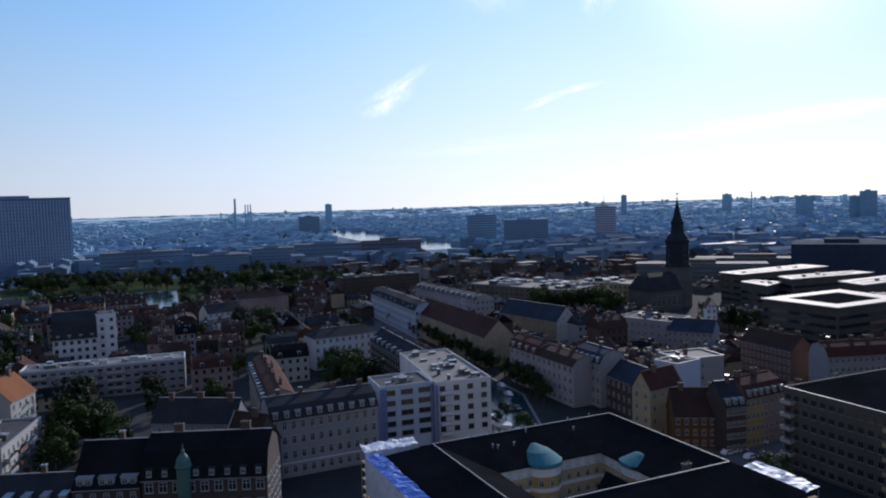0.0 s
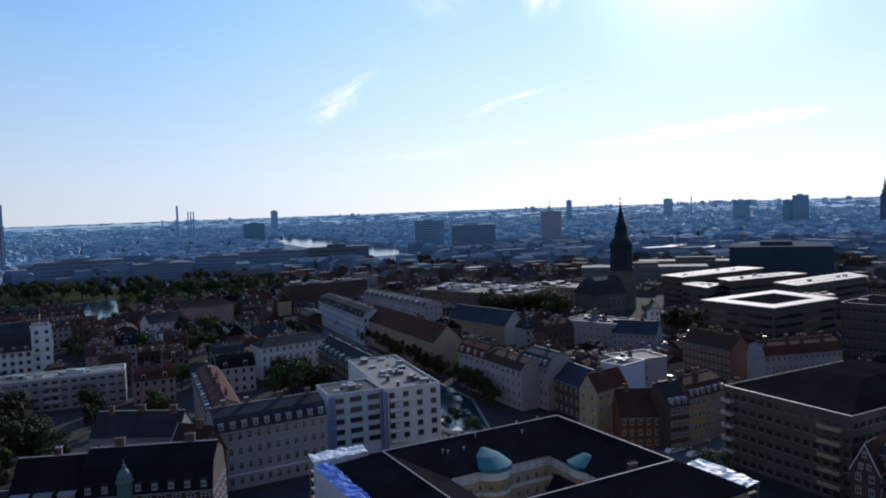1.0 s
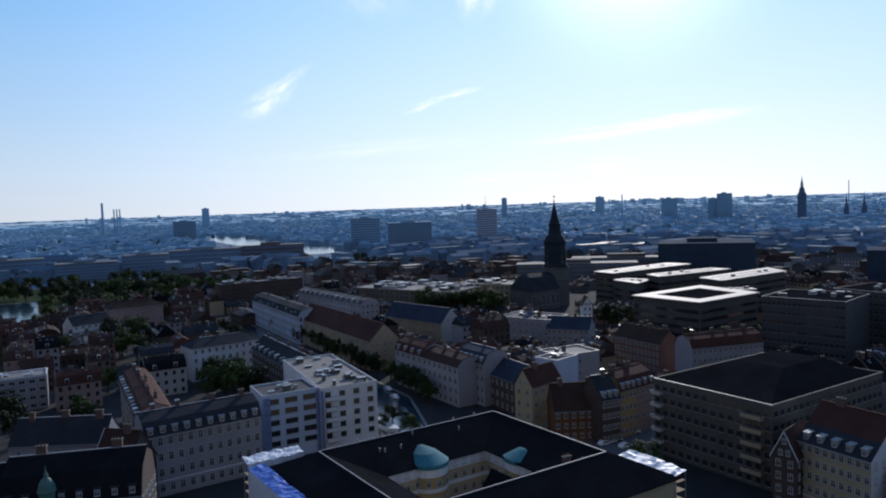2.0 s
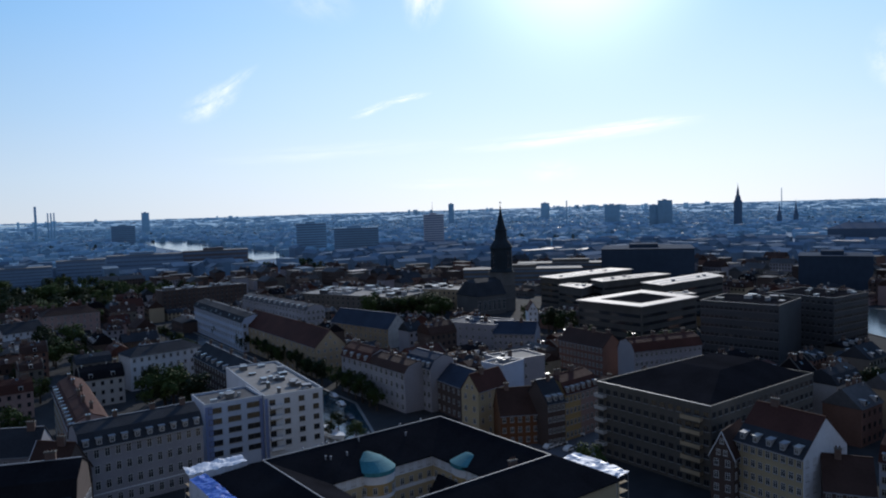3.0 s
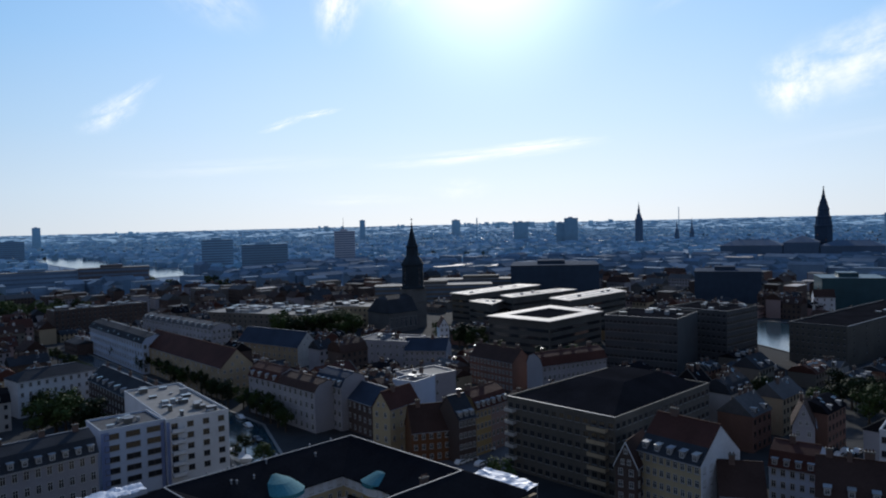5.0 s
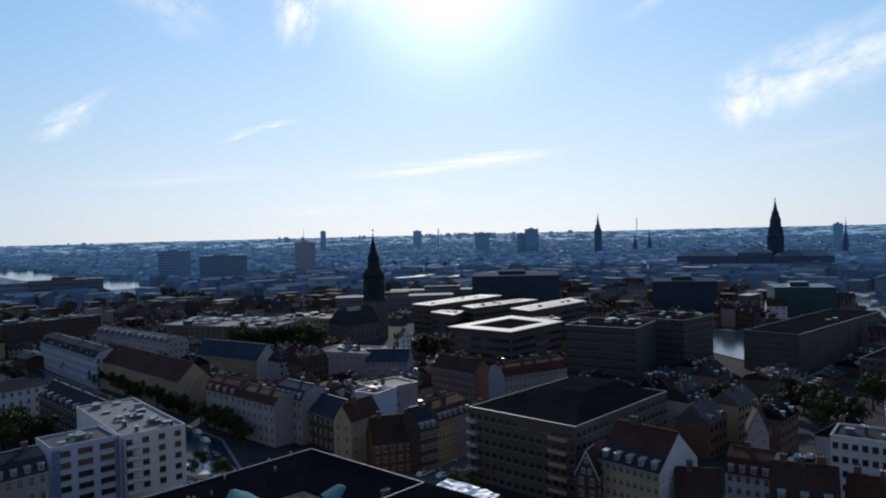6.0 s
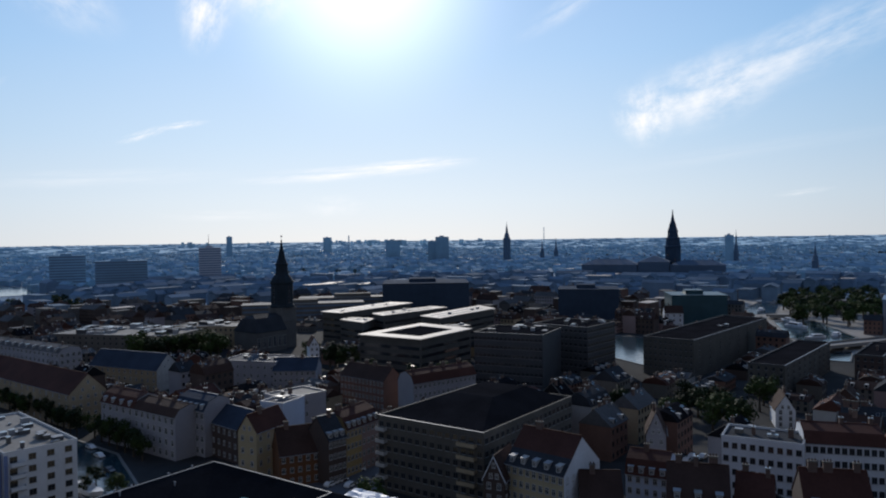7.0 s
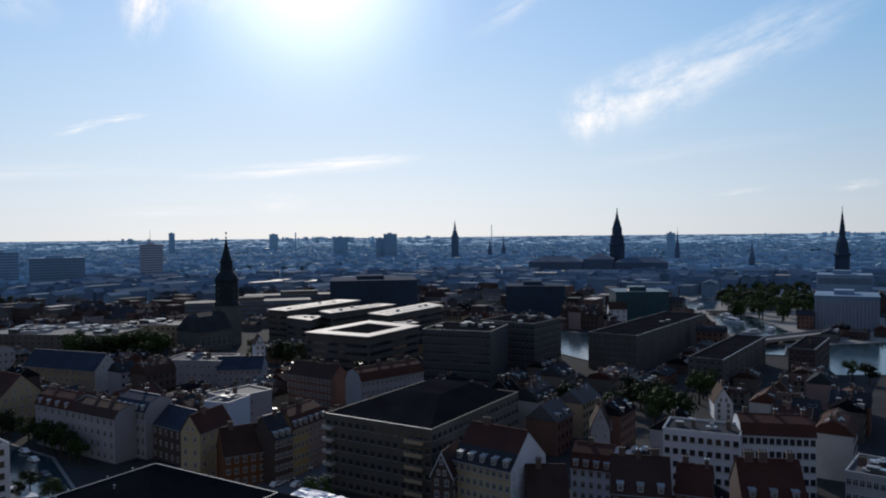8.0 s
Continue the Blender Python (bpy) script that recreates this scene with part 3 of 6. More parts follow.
    step = eaves / storeys
    if turret:
        s = Shape()
        s.taper(turret, -.3, [(eaves - 9, 1.0), (eaves - 8, 1.35), (eaves + 2.2, 1.35), (eaves + 2.5, 1.65), (eaves + 2.8, 1.5), (eaves + 3.8, 1.3), (eaves + 4.6, .8), (eaves + 5.0, .4), (eaves + 5.5, .35), (eaves + 5.9, .15), (eaves + 7, .04)], 12, "mosscopper")
        part("turret", s, root, "green copper oriel turret with pointed cap")
    for u0, u1 in strips:
        s = Shape()
        s.box(u0, -.05, 0, u1, .02, eaves - .1, "bluepanel")
        part("cladding_strip", s, root, "blue cladding strip")
    for u0, u1, mat in balconies:
        for k in range(1, storeys):
            s = Shape()
            z = k * step
            s.box(u0, -1.5, z - .15, u1, -.01, z + .02, "concrete")
            s.box(u0, -1.56, z + .02, u1, -1.46, z + 1.0, mat)
            s.box(u0, -1.46, z + .02, u0 + .08, -.01, z + 1.0, mat)
            s.box(u1 - .08, -1.46, z + .02, u1, -.01, z + 1.0, mat)
            part("balcony", s, root)
    for side in sides:
        run = L if side in "fb" else depth
        count = (bays if side in "fb" and bays else max(1, int(run / 2.6)))
        for k in range(0 if ground else 1, storeys):
            for i in range(count):
                u, z = (i + .5) * run / count, k * step + step * .28
                if side == "f":
                    window(root, u, -.01, z, ww, wh, 0, style, panes=near)
                elif side == "r":
                    window(root, L + .01, u, z, ww, wh, 90, style, panes=near)
                elif side == "l":
                    window(root, -.01, u, z, ww, wh, -90, style, panes=near)
                else:
                    window(root, u, depth + .01, z, ww, wh, 180, style, panes=near)
    if roof == "gable" and set(sides) & set("rl"):
        for side in sides:
            if side in "rl":
                for k, u in ((0, .35), (0, .65), (1, .5)):
                    z = eaves + .5 + k * 2.6
                    if z + 1.6 < ridge - .8:
                        window(root, L + .01 if side == "r" else -.01, depth * u, z, .9, 1.3, 90 if side == "r" else -90, panes=near)
    return root

# ---- ground ----
def land(x, y):
    """Height of the land: level in the city, rising to low hills at the horizon."""
    r = math.hypot(x, y)
    if r < 3000:
        return 0.0
    t = (r - 3000) / 1950
    a = math.atan2(x, y)
    return max(0.0, EYE - r * math.tan(radians(1.337 - 1.127 * t))) + t * (0.9 * math.sin(5 * a + 0.6) + 0.6 * math.sin(17 * a))


def ground_sheet():
    radii = [0, 40, 90, 150, 220, 300, 400, 520, 660, 820, 1000, 1250, 1500, 1800, 2150, 2500, 2800, 3000, 3200, 3400, 3600, 3800, 4000, 4200, 4400, 4600, 4800, 4950]
    n = 180
    pts, faces = [(0, 0, 0)], []
    for r in radii[1:]:
        for i in range(n):
            a = 2 * math.pi * i / n
            x, y = r * math.sin(a), r * math.cos(a)
            pts.append((x, y, land(x, y)))
    for i in range(n):
        faces.append((0, 1 + (i + 1) % n, 1 + i))
    for j in range(len(radii) - 2):
        for i in range(n):
            p, q = 1 + j * n + i, 1 + j * n + (i + 1) % n
            faces.append((p, q, q + n, p + n))
    # Outer belts take haze-tinted colours in place of air over the land.
    belts = []
    for f in faces:
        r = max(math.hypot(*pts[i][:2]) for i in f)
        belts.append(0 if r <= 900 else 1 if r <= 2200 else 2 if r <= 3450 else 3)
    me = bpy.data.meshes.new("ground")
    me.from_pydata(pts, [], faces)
    for name in ("groundmix", "hazetintone", "hazetintthree", "farland"):
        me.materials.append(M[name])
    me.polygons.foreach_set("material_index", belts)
    ob = new("ground", me)
    return tagged(ob, "dark streets and yards, with haze painted into the land towards the horizon", "ground", kind="structure")


def ground_material():
    m = material("street_and_far_land", (0.03, 0.032, 0.037), 0.95, 0.35, size=12.0, tint=(0.05, 0.05, 0.05), spec=0.08)
    return m


M["groundmix"] = ground_material()
ground_sheet()
WATER = []


def water(label, pts):
    """A sheet of water with a stone kerb round it."""
    cx, cy = sum(p[0] for p in pts) / len(pts), sum(p[1] for p in pts) / len(pts)
    root = thing("water", pose(cx, cy, 0), label, "water", kind="structure")
    s = Shape()
    loc = [(x - cx, y - cy) for x, y in pts]
    area = sum(loc[i][0] * loc[(i + 1) % len(loc)][1] - loc[(i + 1) % len(loc)][0] * loc[i][1] for i in range(len(loc)))
    if area < 0:
        loc.reverse()
    zs = [land(x + cx, y + cy) + 0.12 for x, y in loc]
    s.poly([(x, y, z) for (x, y), z in zip(loc, zs)], [tuple(range(len(loc)))], "water")
    part("water_surface", s, root)
    for i in range(len(loc)):
        (x0, y0), (x1, y1) = loc[i], loc[(i + 1) % len(loc)]
        run = math.hypot(x1 - x0, y1 - y0)
        k = Shape()
        k.box(0, -0.7, -0.3, run, 0.1, 0.45, "cobble")
        part("quay_kerb", k, root, at=pose(x0, y0, zs[i] - 0.12, 0, 0, math.degrees(math.atan2(y1 - y0, x1 - x0))))
    WATER.append(pts)
    return root


def slab(name, label, a, b, depth, top, mat, floors=0, ribs=0, mast=0, pale=False, ribmat="hazerib"):
    """A distant block: body with bands of glass between floors, or upright ribs, and a roof plant room."""
    a, b = Vector((*a, 0)), Vector((*b, 0))
    along = b - a
    L = along.length
    turn = math.atan2(along.y, along.x)
    base = land(a.x, a.y)
    root = thing(name, pose(a.x, a.y, base, 0, 0, math.degrees(turn)), label, "building", "distant blocks")
    FOOT.append((a.x, a.y, turn, L, depth))
    top -= base
    s = Shape()
    s.box(0, 0, -2, L, depth, top, mat)
    part("body", s, root)
    r = Shape()
    r.box(-.4, -.4, top, L + .4, depth + .4, top + .6, "paleroof" if pale else mat)
    r.box(L * .3, depth * .3, top + .6, L * .62, depth * .7, top + 3.6, mat)
    part("roof", r, root)
    if floors > 1:
        step = top / floors
        for i in range(floors):
            g = Shape()
            g.box(.8, -.06, i * step + step * .35, L - .8, .1, i * step + step * .8, "glassfar")
            part("window_band", g, root)
    for i in range(ribs):
        f = Shape()
        x = (i + .5) * L / ribs
        f.box(x - L / ribs * .22, -.5, 0, x + L / ribs * .22, 0, top - 2.5, ribmat)
        part("rib", f, root)
    if mast:
        f = Shape()
        f.taper(L * .45, depth * .5, [(top + 3.6, .5), (top + mast, .2)], 6, "metal")
        part("mast", f, root)
    return root


def roofed_hall(label, pts, top):
    """A flat-topped office hall on a four-cornered plan, with a pale overhanging roof slab."""
    c = Vector((sum(p[0] for p in pts) / 4, sum(p[1] for p in pts) / 4, 0))
    root = thing("office_hall", pose(c.x, c.y, 0), label, "building", "bank quarter halls")
    loc = [Vector((*p, 0)) - c for p in pts]
    court = "court" in label

    def prism(shape, scale, z0, z1, mat):
        q = [p * scale for p in loc]
        shape.poly([(p.x, p.y, z0) for p in q] + [(p.x, p.y, z1) for p in q],
                   [(3, 2, 1, 0), (4, 5, 6, 7), (0, 1, 5, 4), (1, 2, 6, 5), (2, 3, 7, 6), (3, 0, 4, 7)], mat)

    w, r = Shape(), Shape()
    prism(w, .96, -1, top - .9, "darkconcrete")
    part("wall", w, root)
    if court:
        q, i = [p for p in loc], [p * .64 for p in loc]
        pts8 = [(p.x, p.y, top - .5) for p in q] + [(p.x, p.y, top - .5) for p in i] + [(p.x, p.y, top) for p in q] + [(p.x, p.y, top) for p in i]
        f = []
        for k in range(4):
            n = (k + 1) % 4
            f += [(8 + k, 8 + n, 12 + n, 12 + k), (n, k, 4 + k, 4 + n), (k, n, 8 + n, 8 + k), (4 + n, 4 + k, 12 + k, 12 + n)]
        r.poly(pts8, f, "brightroof")
        # Flat black sheet stands for the shaded depth of the open court.
        b = Shape()
        prism(b, .63, top - .9, top - .7, "black")
        part("court_dark_sheet", b, root)
    else:
        prism(r, 1.0, top - .5, top, "brightroof")
    part("roof", r, root)
    if not court:
        rnd = random.Random(int(abs(c.x) * 7))
        e0, e1 = (loc[0], loc[1]), (loc[3], loc[2])
        if (loc[1] - loc[0]).length > (loc[3] - loc[0]).length:
            e0, e1 = (loc[0], loc[3]), (loc[1], loc[2])
        for f in (.36, .72):   # long dark skylight strips
            p, q = e0[0].lerp(e0[1], f), e1[0].lerp(e1[1], f)
            p, q = p.lerp(q, .06), p.lerp(q, rnd.uniform(.7, .94))
            g = Shape()
            g.box(0, -.2, top, (q - p).length, .2, top + .22, "glass")
            part("skylight_strip", g, root, at=pose(p.x, p.y, 0, 0, 0, math.degrees(math.atan2(q.y - p.y, q.x - p.x))))
        for k in range(3):
            p = e0[0].lerp(e0[1], rnd.choice([.14, .4, .66])).lerp(e1[0].lerp(e1[1], .5), rnd.uniform(.1, .9))
            g = Shape()
            g.box(p.x - 1, p.y - .7, top, p.x + 1, p.y + .7, top + rnd.uniform(.6, 1.3), "zinc")
            part("roof_unit", g, root)
    for k in range(4):
        p, q = loc[k] * .96, loc[(k + 1) % 4] * .96
        run = (q - p).length
        ang = math.degrees(math.atan2(q.y - p.y, q.x - p.x))
        for z in range(2, int(top) - 3, 4):
            g = Shape()
            g.box(.8, -.05, z, run - .8, .1, z + 1.6, "glass")
            part("window_band", g, root, at=pose(p.x, p.y, 0, 0, 0, ang))
    xs, ys = [p[0] for p in pts], [p[1] for p in pts]
    FOOT.append((min(xs), min(ys), 0.0, max(xs) - min(xs), max(ys) - min(ys)))
    return root


# Glass and ribs of far blocks are lightened and blued to imitate haze.
M["glassfar"] = material("hazed_far_glazing", (0.13, 0.18, 0.25), 0.5, 0.2, bump=0, spec=0.15)
M["hazerib"] = material("hazed_pale_ribs", (0.34, 0.44, 0.60), 0.7, 0.1, bump=0)
# ---- houses ----
house('terrace_house', 'pale stepped house with balconies and terraces', (-109.5, 173.5), (-115.1, 201.1), 10, 13, 13, roof='flat', wall='offwhite', cover='felt', storeys=4, bays=9, units=4, chimneys=1, balconies=[(1.0, 6.0, 'offwhite'), (8.0, 13.0, 'brick'), (15.0, 20.0, 'offwhite')])
house('apartment_block', 'pale blue rendered apartment block with blue corner strips', (-19.3, 203.1), (-4.3, 208.4), 14, 18, 18, roof='flat', wall='blue', cover='felt', storeys=6, bays=3, win=(3.6, 1.5), style='dark', units=8, chimneys=0, ground=False, sides='f', strips=[(0.0, 2.0), (15.0, 16.0)])
house('apartment_block', 'white rendered flats with balconies and cluttered flat roof', (-3.6, 207.0), (12.8, 211.8), 46, 18, 18, roof='flat', wall='white', cover='paleroof', storeys=6, bays=4, win=(1.7, 1.5), style='dark', units=22, chimneys=0, ground=False, sides='fr', strips=[(0.0, 0.9)], balconies=[(1.2, 4.6, 'white')])
house('town_house', 'long grey town house with slate mansard and dormers', (-46.0, 183.3), (-19.4, 195.7), 12, 15.5, 20.5, wall='lilac', roof='mansard', cover='slate', storeys=4, bays=12, dormers=10, chimneys=4, band='white', sides='fl', win=(1.2, 2.1))
house('town_house', 'cream hip-roofed corner house with many windows', (-56.8, 308.7), (-30.9, 323.8), 13, 14, 17, wall='white', roof='hip', cover='slate', storeys=4, bays=10, chimneys=1, sides='fr')
house('warehouse', 'long brick warehouse with a red tiled roof and pale gable', (-16.4, 386.3), (16.2, 304.8), 14, 13, 20, wall='yellowbrick', cover='tile', storeys=4, bays=16, chimneys=0, sides='fr', win=(1.0, 1.4))
house('town_house', 'pale waterfront house with a mansard roof and skylights', (-47.0, 459.6), (-16.0, 376.7), 13, 15, 19, wall='blue', roof='mansard', cover='slate', storeys=4, bays=22, win=(1.5, 2.0), chimneys=3, skylights=9, sides='fr')
house('town_house', 'pale terrace with grey flat roof and small roof huts', (-20.2, 496.3), (17.8, 416.9), 12, 14, 17, wall='lilac', roof='mansard', cover='felt', storeys=4, bays=20, win=(1.5, 1.9), dormers=12, chimneys=5, sides='fr')
house('warehouse', 'brick warehouse with a blue-grey slate roof and pale gable', (29.8, 394.9), (55.2, 357.6), 14, 10, 17, wall='yellowbrick', end_wall='offwhite', cover='blueroof', storeys=3, bays=12, chimneys=0, sides='fr')
house('town_house', 'lilac-grey canal house with red mansard roof', (24.8, 281.1), (33.1, 262.8), 11, 14, 18.5, wall='lilac', roof='mansard', cover='tile', storeys=4, bays=5, dormers=4, win=(1.4, 2.0), chimneys=2)
house('town_house', 'pale plain canal house with a dark roof', (33.1, 262.8), (42.5, 241.1), 11, 14, 17.5, wall='lilac', roof='mansard', cover='darktile', storeys=4, bays=7, win=(1.4, 2.0), chimneys=2)
house('town_house', 'grey canal house with blue slate mansard and dormers', (45.1, 254.3), (51.3, 239.8), 11, 15, 19.5, wall='lilac', roof='mansard', cover='blueroof', storeys=4, bays=6, dormers=5, win=(1.4, 2.0), chimneys=1)
house('town_house', 'low house with a dull blue slate roof', (52.7, 244.4), (58.5, 226.6), 12, 11, 16, wall='darkbrick', cover='blueroof', storeys=3, bays=6, chimneys=1)
house('canal_row', 'dark slate-roofed row with small white dormers', (-33.2, 312.9), (-10.9, 255.3), 11, 12, 17, wall='darkbrick', cover='slate', storeys=4, bays=18, dormers=9, chimneys=5, sides='fr')
house('gable_house', 'narrow cream gabled house with small windows', (58.5, 206.2), (70.2, 213.9), 6.8, 14.5, 19.5, wall='cream', cover='tile', storeys=4, bays=4, chimneys=1, sides='fl')
house('gable_house', 'white gabled house beside a round tree', (238.4, 158.0), (247.0, 166.3), 6.6, 6.5, 12, wall='white', cover='darktile', storeys=3, bays=4, chimneys=1, sides='fl')
house('gable_house', 'dark gabled house between yards', (163.0, 149.0), (171.6, 157.3), 5.6, 11, 18, wall='lilac', cover='darktile', storeys=3, bays=4, chimneys=1, sides='l')
house('terrace_house', 'pale terraced roofs with parapets and stairs', (169.8, 83.7), (173.2, 71.9), 16, 14, 14, roof='flat', wall='offwhite', cover='felt', storeys=4, bays=9, units=14, chimneys=2)
house('town_house', 'white flat-roofed rear house with roof terrace', (68.8, 237.2), (74.2, 229.7), 12, 16, 16, roof='flat', wall='blue', cover='felt', storeys=4, bays=4, units=5, chimneys=0)
house('town_house', 'pale lilac block with a flat gravel roof', (77.2, 236.0), (93.3, 240.8), 13, 16, 16, roof='flat', wall='lilac', cover='paleroof', storeys=4, bays=1, ground=False, units=1, chimneys=1)
house('old_house', 'orange limewashed house with a steep brown roof', (62.8, 198.6), (76.7, 197.1), 10, 9, 16, wall='orange', cover='darktile', storeys=3, bays=6, chimneys=2)
house('old_house', 'dark brick house with dormers beside the square', (75.0, 192.2), (81.1, 193.8), 11, 13, 19, wall='darkbrick', cover='slate', storeys=4, bays=4, dormers=3, chimneys=1)
house('old_house', 'yellow house with a red mansard roof', (82.4, 196.8), (88.6, 199.7), 11, 14, 19, wall='yellow', roof='mansard', cover='tile', storeys=4, bays=4, dormers=3, chimneys=1)
house('old_house', 'pink rendered house with a red mansard roof', (88.6, 199.7), (96.1, 203.7), 11, 14, 19, wall='pink', roof='mansard', cover='tile', storeys=4, bays=4, dormers=3, chimneys=1)
house('town_house', 'long pale row with dark red mansard roof', (132.8, 249.2), (164.1, 252.7), 11, 13, 17.5, wall='lilac', roof='mansard', cover='tile', storeys=4, bays=14, chimneys=4)
house('town_house', 'red-roofed brick row before the office halls', (118.4, 288.6), (127.4, 264.7), 11, 12, 17, wall='brick', cover='darktile', storeys=4, bays=12, chimneys=4)
house('office_block', 'dark concrete office block with a broad black roof', (86.6, 183.6), (100.6, 151.5), 50, 20, 20, roof='flat', wall='darkconcrete', cover='black', storeys=6, bays=14, win=(1.5, 1.5), style='dark', units=0, chimneys=0, trim='darkconcrete', sides='fr', hump=4.5, balconies=[(0.0, 3.2, 'offwhite'), (27.5, 33.0, 'yellowbrick')])
house('gable_house', 'narrow brick house with a small gabled front', (99.2, 140.8), (109.0, 147.7), 5.2, 11.5, 17.5, wall='darkbrick', cover='darktile', storeys=4, bays=4, chimneys=0, sides='fl', bargeboard=True)
house('town_house', 'yellow town house with red roof and white gable end', (101.8, 143.8), (107.0, 128.2), 16.5, 15, 22.6, wall='cream', roof='split', lower='slate', cover='tile', storeys=5, bays=9, dormers=5, chimneys=1, sides='fr', band='white', end_wall='white')
house('low_house', 'low brick house with dark roof', (109.6, 125.4), (117.4, 119.7), 12, 9, 15, wall='darkbrick', cover='darktile', storeys=3, bays=5, chimneys=1)
house('town_house', 'pale blue house with red roof and dormers', (134.1, 136.2), (139.7, 127.2), 12, 8.8, 14, wall='blue', roof='mansard', cover='tile', storeys=3, bays=5, dormers=4, chimneys=1, sides='fr')
house('apartment_block', 'long white rendered block with rows of square windows', (157.2, 125.0), (166.8, 108.4), 13, 17, 17, roof='flat', wall='white', cover='slate', storeys=5, bays=9, win=(1.3, 1.5), style='dark', units=3, chimneys=2)
house('apartment_block', 'white rendered block with dark roof and close-set windows', (170.8, 110.7), (183.1, 97.5), 13, 17, 21, wall='white', roof='mansard', cover='tile', storeys=5, bays=11, win=(1.2, 1.6), style='dark', chimneys=3)
house('brick_house', 'dark brick house with tiled roof and white windows', (117.2, 107.1), (125.5, 97.6), 13, 14, 20.5, wall='darkbrick', cover='darktile', storeys=4, bays=5, chimneys=3, dormers=3)
house('brick_house', 'low brick house with red roof and tall chimney wall', (130.6, 100.7), (134.7, 94.3), 11, 13, 18, wall='brick', cover='tile', storeys=4, bays=4, chimneys=2)
house('brick_house', 'dark brick house with steep roof and chimneys', (138.7, 89.7), (147.9, 80.5), 13, 13, 20, wall='darkbrick', cover='tile', storeys=4, bays=6, chimneys=3, dormers=3)
house('harbour_warehouse', 'huge plain grey brick warehouse with flat roof', (281.8, 239.8), (391.7, 278.2), 26, 18, 18, roof='flat', wall='darkconcrete', cover='black', storeys=6, bays=8, chimneys=0, ground=False, units=2, win=(0.8, 1.2), style='dark', sides='fl', trim='darkstone')
house('harbour_warehouse', 'dark grey warehouse range with a flat roof', (275.0, 186.9), (353.2, 215.1), 15, 14, 14, roof='flat', wall='darkconcrete', cover='black', storeys=5, bays=9, chimneys=0, style='dark', sides='fl', trim='darkstone')
house('harbour_warehouse', 'dark brick warehouse beside the quay', (336.6, 180.2), (381.0, 196.2), 11.5, 13, 13, roof='flat', wall='darkbrick', cover='black', storeys=4, bays=12, chimneys=1, style='dark', sides='fl', trim='darkstone')
house('brick_mansion_block', 'dark brick mansion block with green copper turret', (-59.6, 136.8), (-35.6, 137.6), 13, 18.7, 25.9, wall='darkbrick', roof='mansard', cover='black', turret=8.2, storeys=5, bays=9, dormers=8, chimneys=2, sides='fr', win=(1.6, 2.0), dark_dormers=True)
house('town_house', 'pale grey house with steep roof behind the mansion block', (-79.0, 189.0), (-56.0, 186.0), 10, 14.5, 20, wall='lilac', cover='slate', storeys=4, bays=5, chimneys=3, sides='fr')
house('gable_house', 'steep gabled house with pale gable edges', (-56.0, 176.0), (-47.0, 172.0), 10, 12, 19.5, wall='darkbrick', cover='darktile', storeys=4, bays=3, chimneys=1, sides='fl', bargeboard=True)
house('town_house', 'tan rendered street house under a tiled roof', (-71.0, 256.3), (-62.0, 230.5), 10, 14, 18.5, wall='yellowbrick', roof='mansard', cover='tile', storeys=4, bays=10, dormers=6, chimneys=3, sides='fr')
house('town_house', 'pink rendered street house with red mansard roof', (-61.8, 230.0), (-53.0, 204.5), 10, 14, 18.5, wall='pink', roof='mansard', cover='tile', storeys=4, bays=10, dormers=6, chimneys=3, sides='fr')
house('brick_house', 'dark brick house with wide double dormers', (-72.6, 135.9), (-60.0, 136.6), 13, 17.5, 25, wall='darkbrick', cover='black', storeys=5, bays=5, dormers=3, dormer_width=3.0, chimneys=1)
house('brick_house', 'lower dark brick corner house with small dormers', (-90.6, 134.9), (-73.0, 135.9), 12, 14.4, 19.0, wall='darkbrick', cover='slate', storeys=4, bays=7, dormers=5, chimneys=1)
house('terrace_block', 'long grey flats with balconies and pale roof terraces', (-158.9, 265.6), (-104.0, 284.0), 12, 12, 12, roof='flat', wall='lilac', trim='white', cover='paleroof', storeys=4, bays=18, win=(2.0, 1.4), style='post', units=22, unit_size=1.4, chimneys=0, balconies=[(3.0, 9.0, 'offwhite'), (12.0, 18.0, 'offwhite'), (21.0, 27.0, 'lilac'), (30.0, 36.0, 'offwhite'), (40.0, 47.0, 'lilac')])
house('apartment_block', 'white flats under a tall dark mansard roof', (-177.4, 323.1), (-160.5, 330.6), 13, 14, 26, wall='white', roof='mansard', cover='slate', storeys=4, bays=6, win=(1.5, 1.7), style='dark', chimneys=2, sides='f', dormers=4)
house('corner_tower_house', 'white corner house rising above the flats', (-160.3, 330.2), (-153.4, 334.4), 14, 23.5, 23.5, roof='flat', wall='white', cover='felt', storeys=6, bays=2, win=(1.5, 1.6), style='dark', units=2, chimneys=0, sides='fr', balconies=[(.6, 3.0, 'white')])
house('gable_house', 'pale gabled house with a sunlit orange tiled roof', (-128.4, 209.3), (-129.2, 223.7), 12, 16, 22, wall='offwhite', cover='orangetile', storeys=4, bays=4, chimneys=1, sides='fr')
house('villa', 'white villa with small gable', (-141.9, 429.4), (-125.8, 444.8), 12, 9, 14, wall='white', cover='slate', storeys=3, bays=6, chimneys=2)
house('villa', 'pale pink house with hipped roof', (-132.4, 464.1), (-103.9, 477.6), 14, 13, 17, wall='pink', roof='hip', cover='darktile', storeys=4, bays=9, chimneys=2)
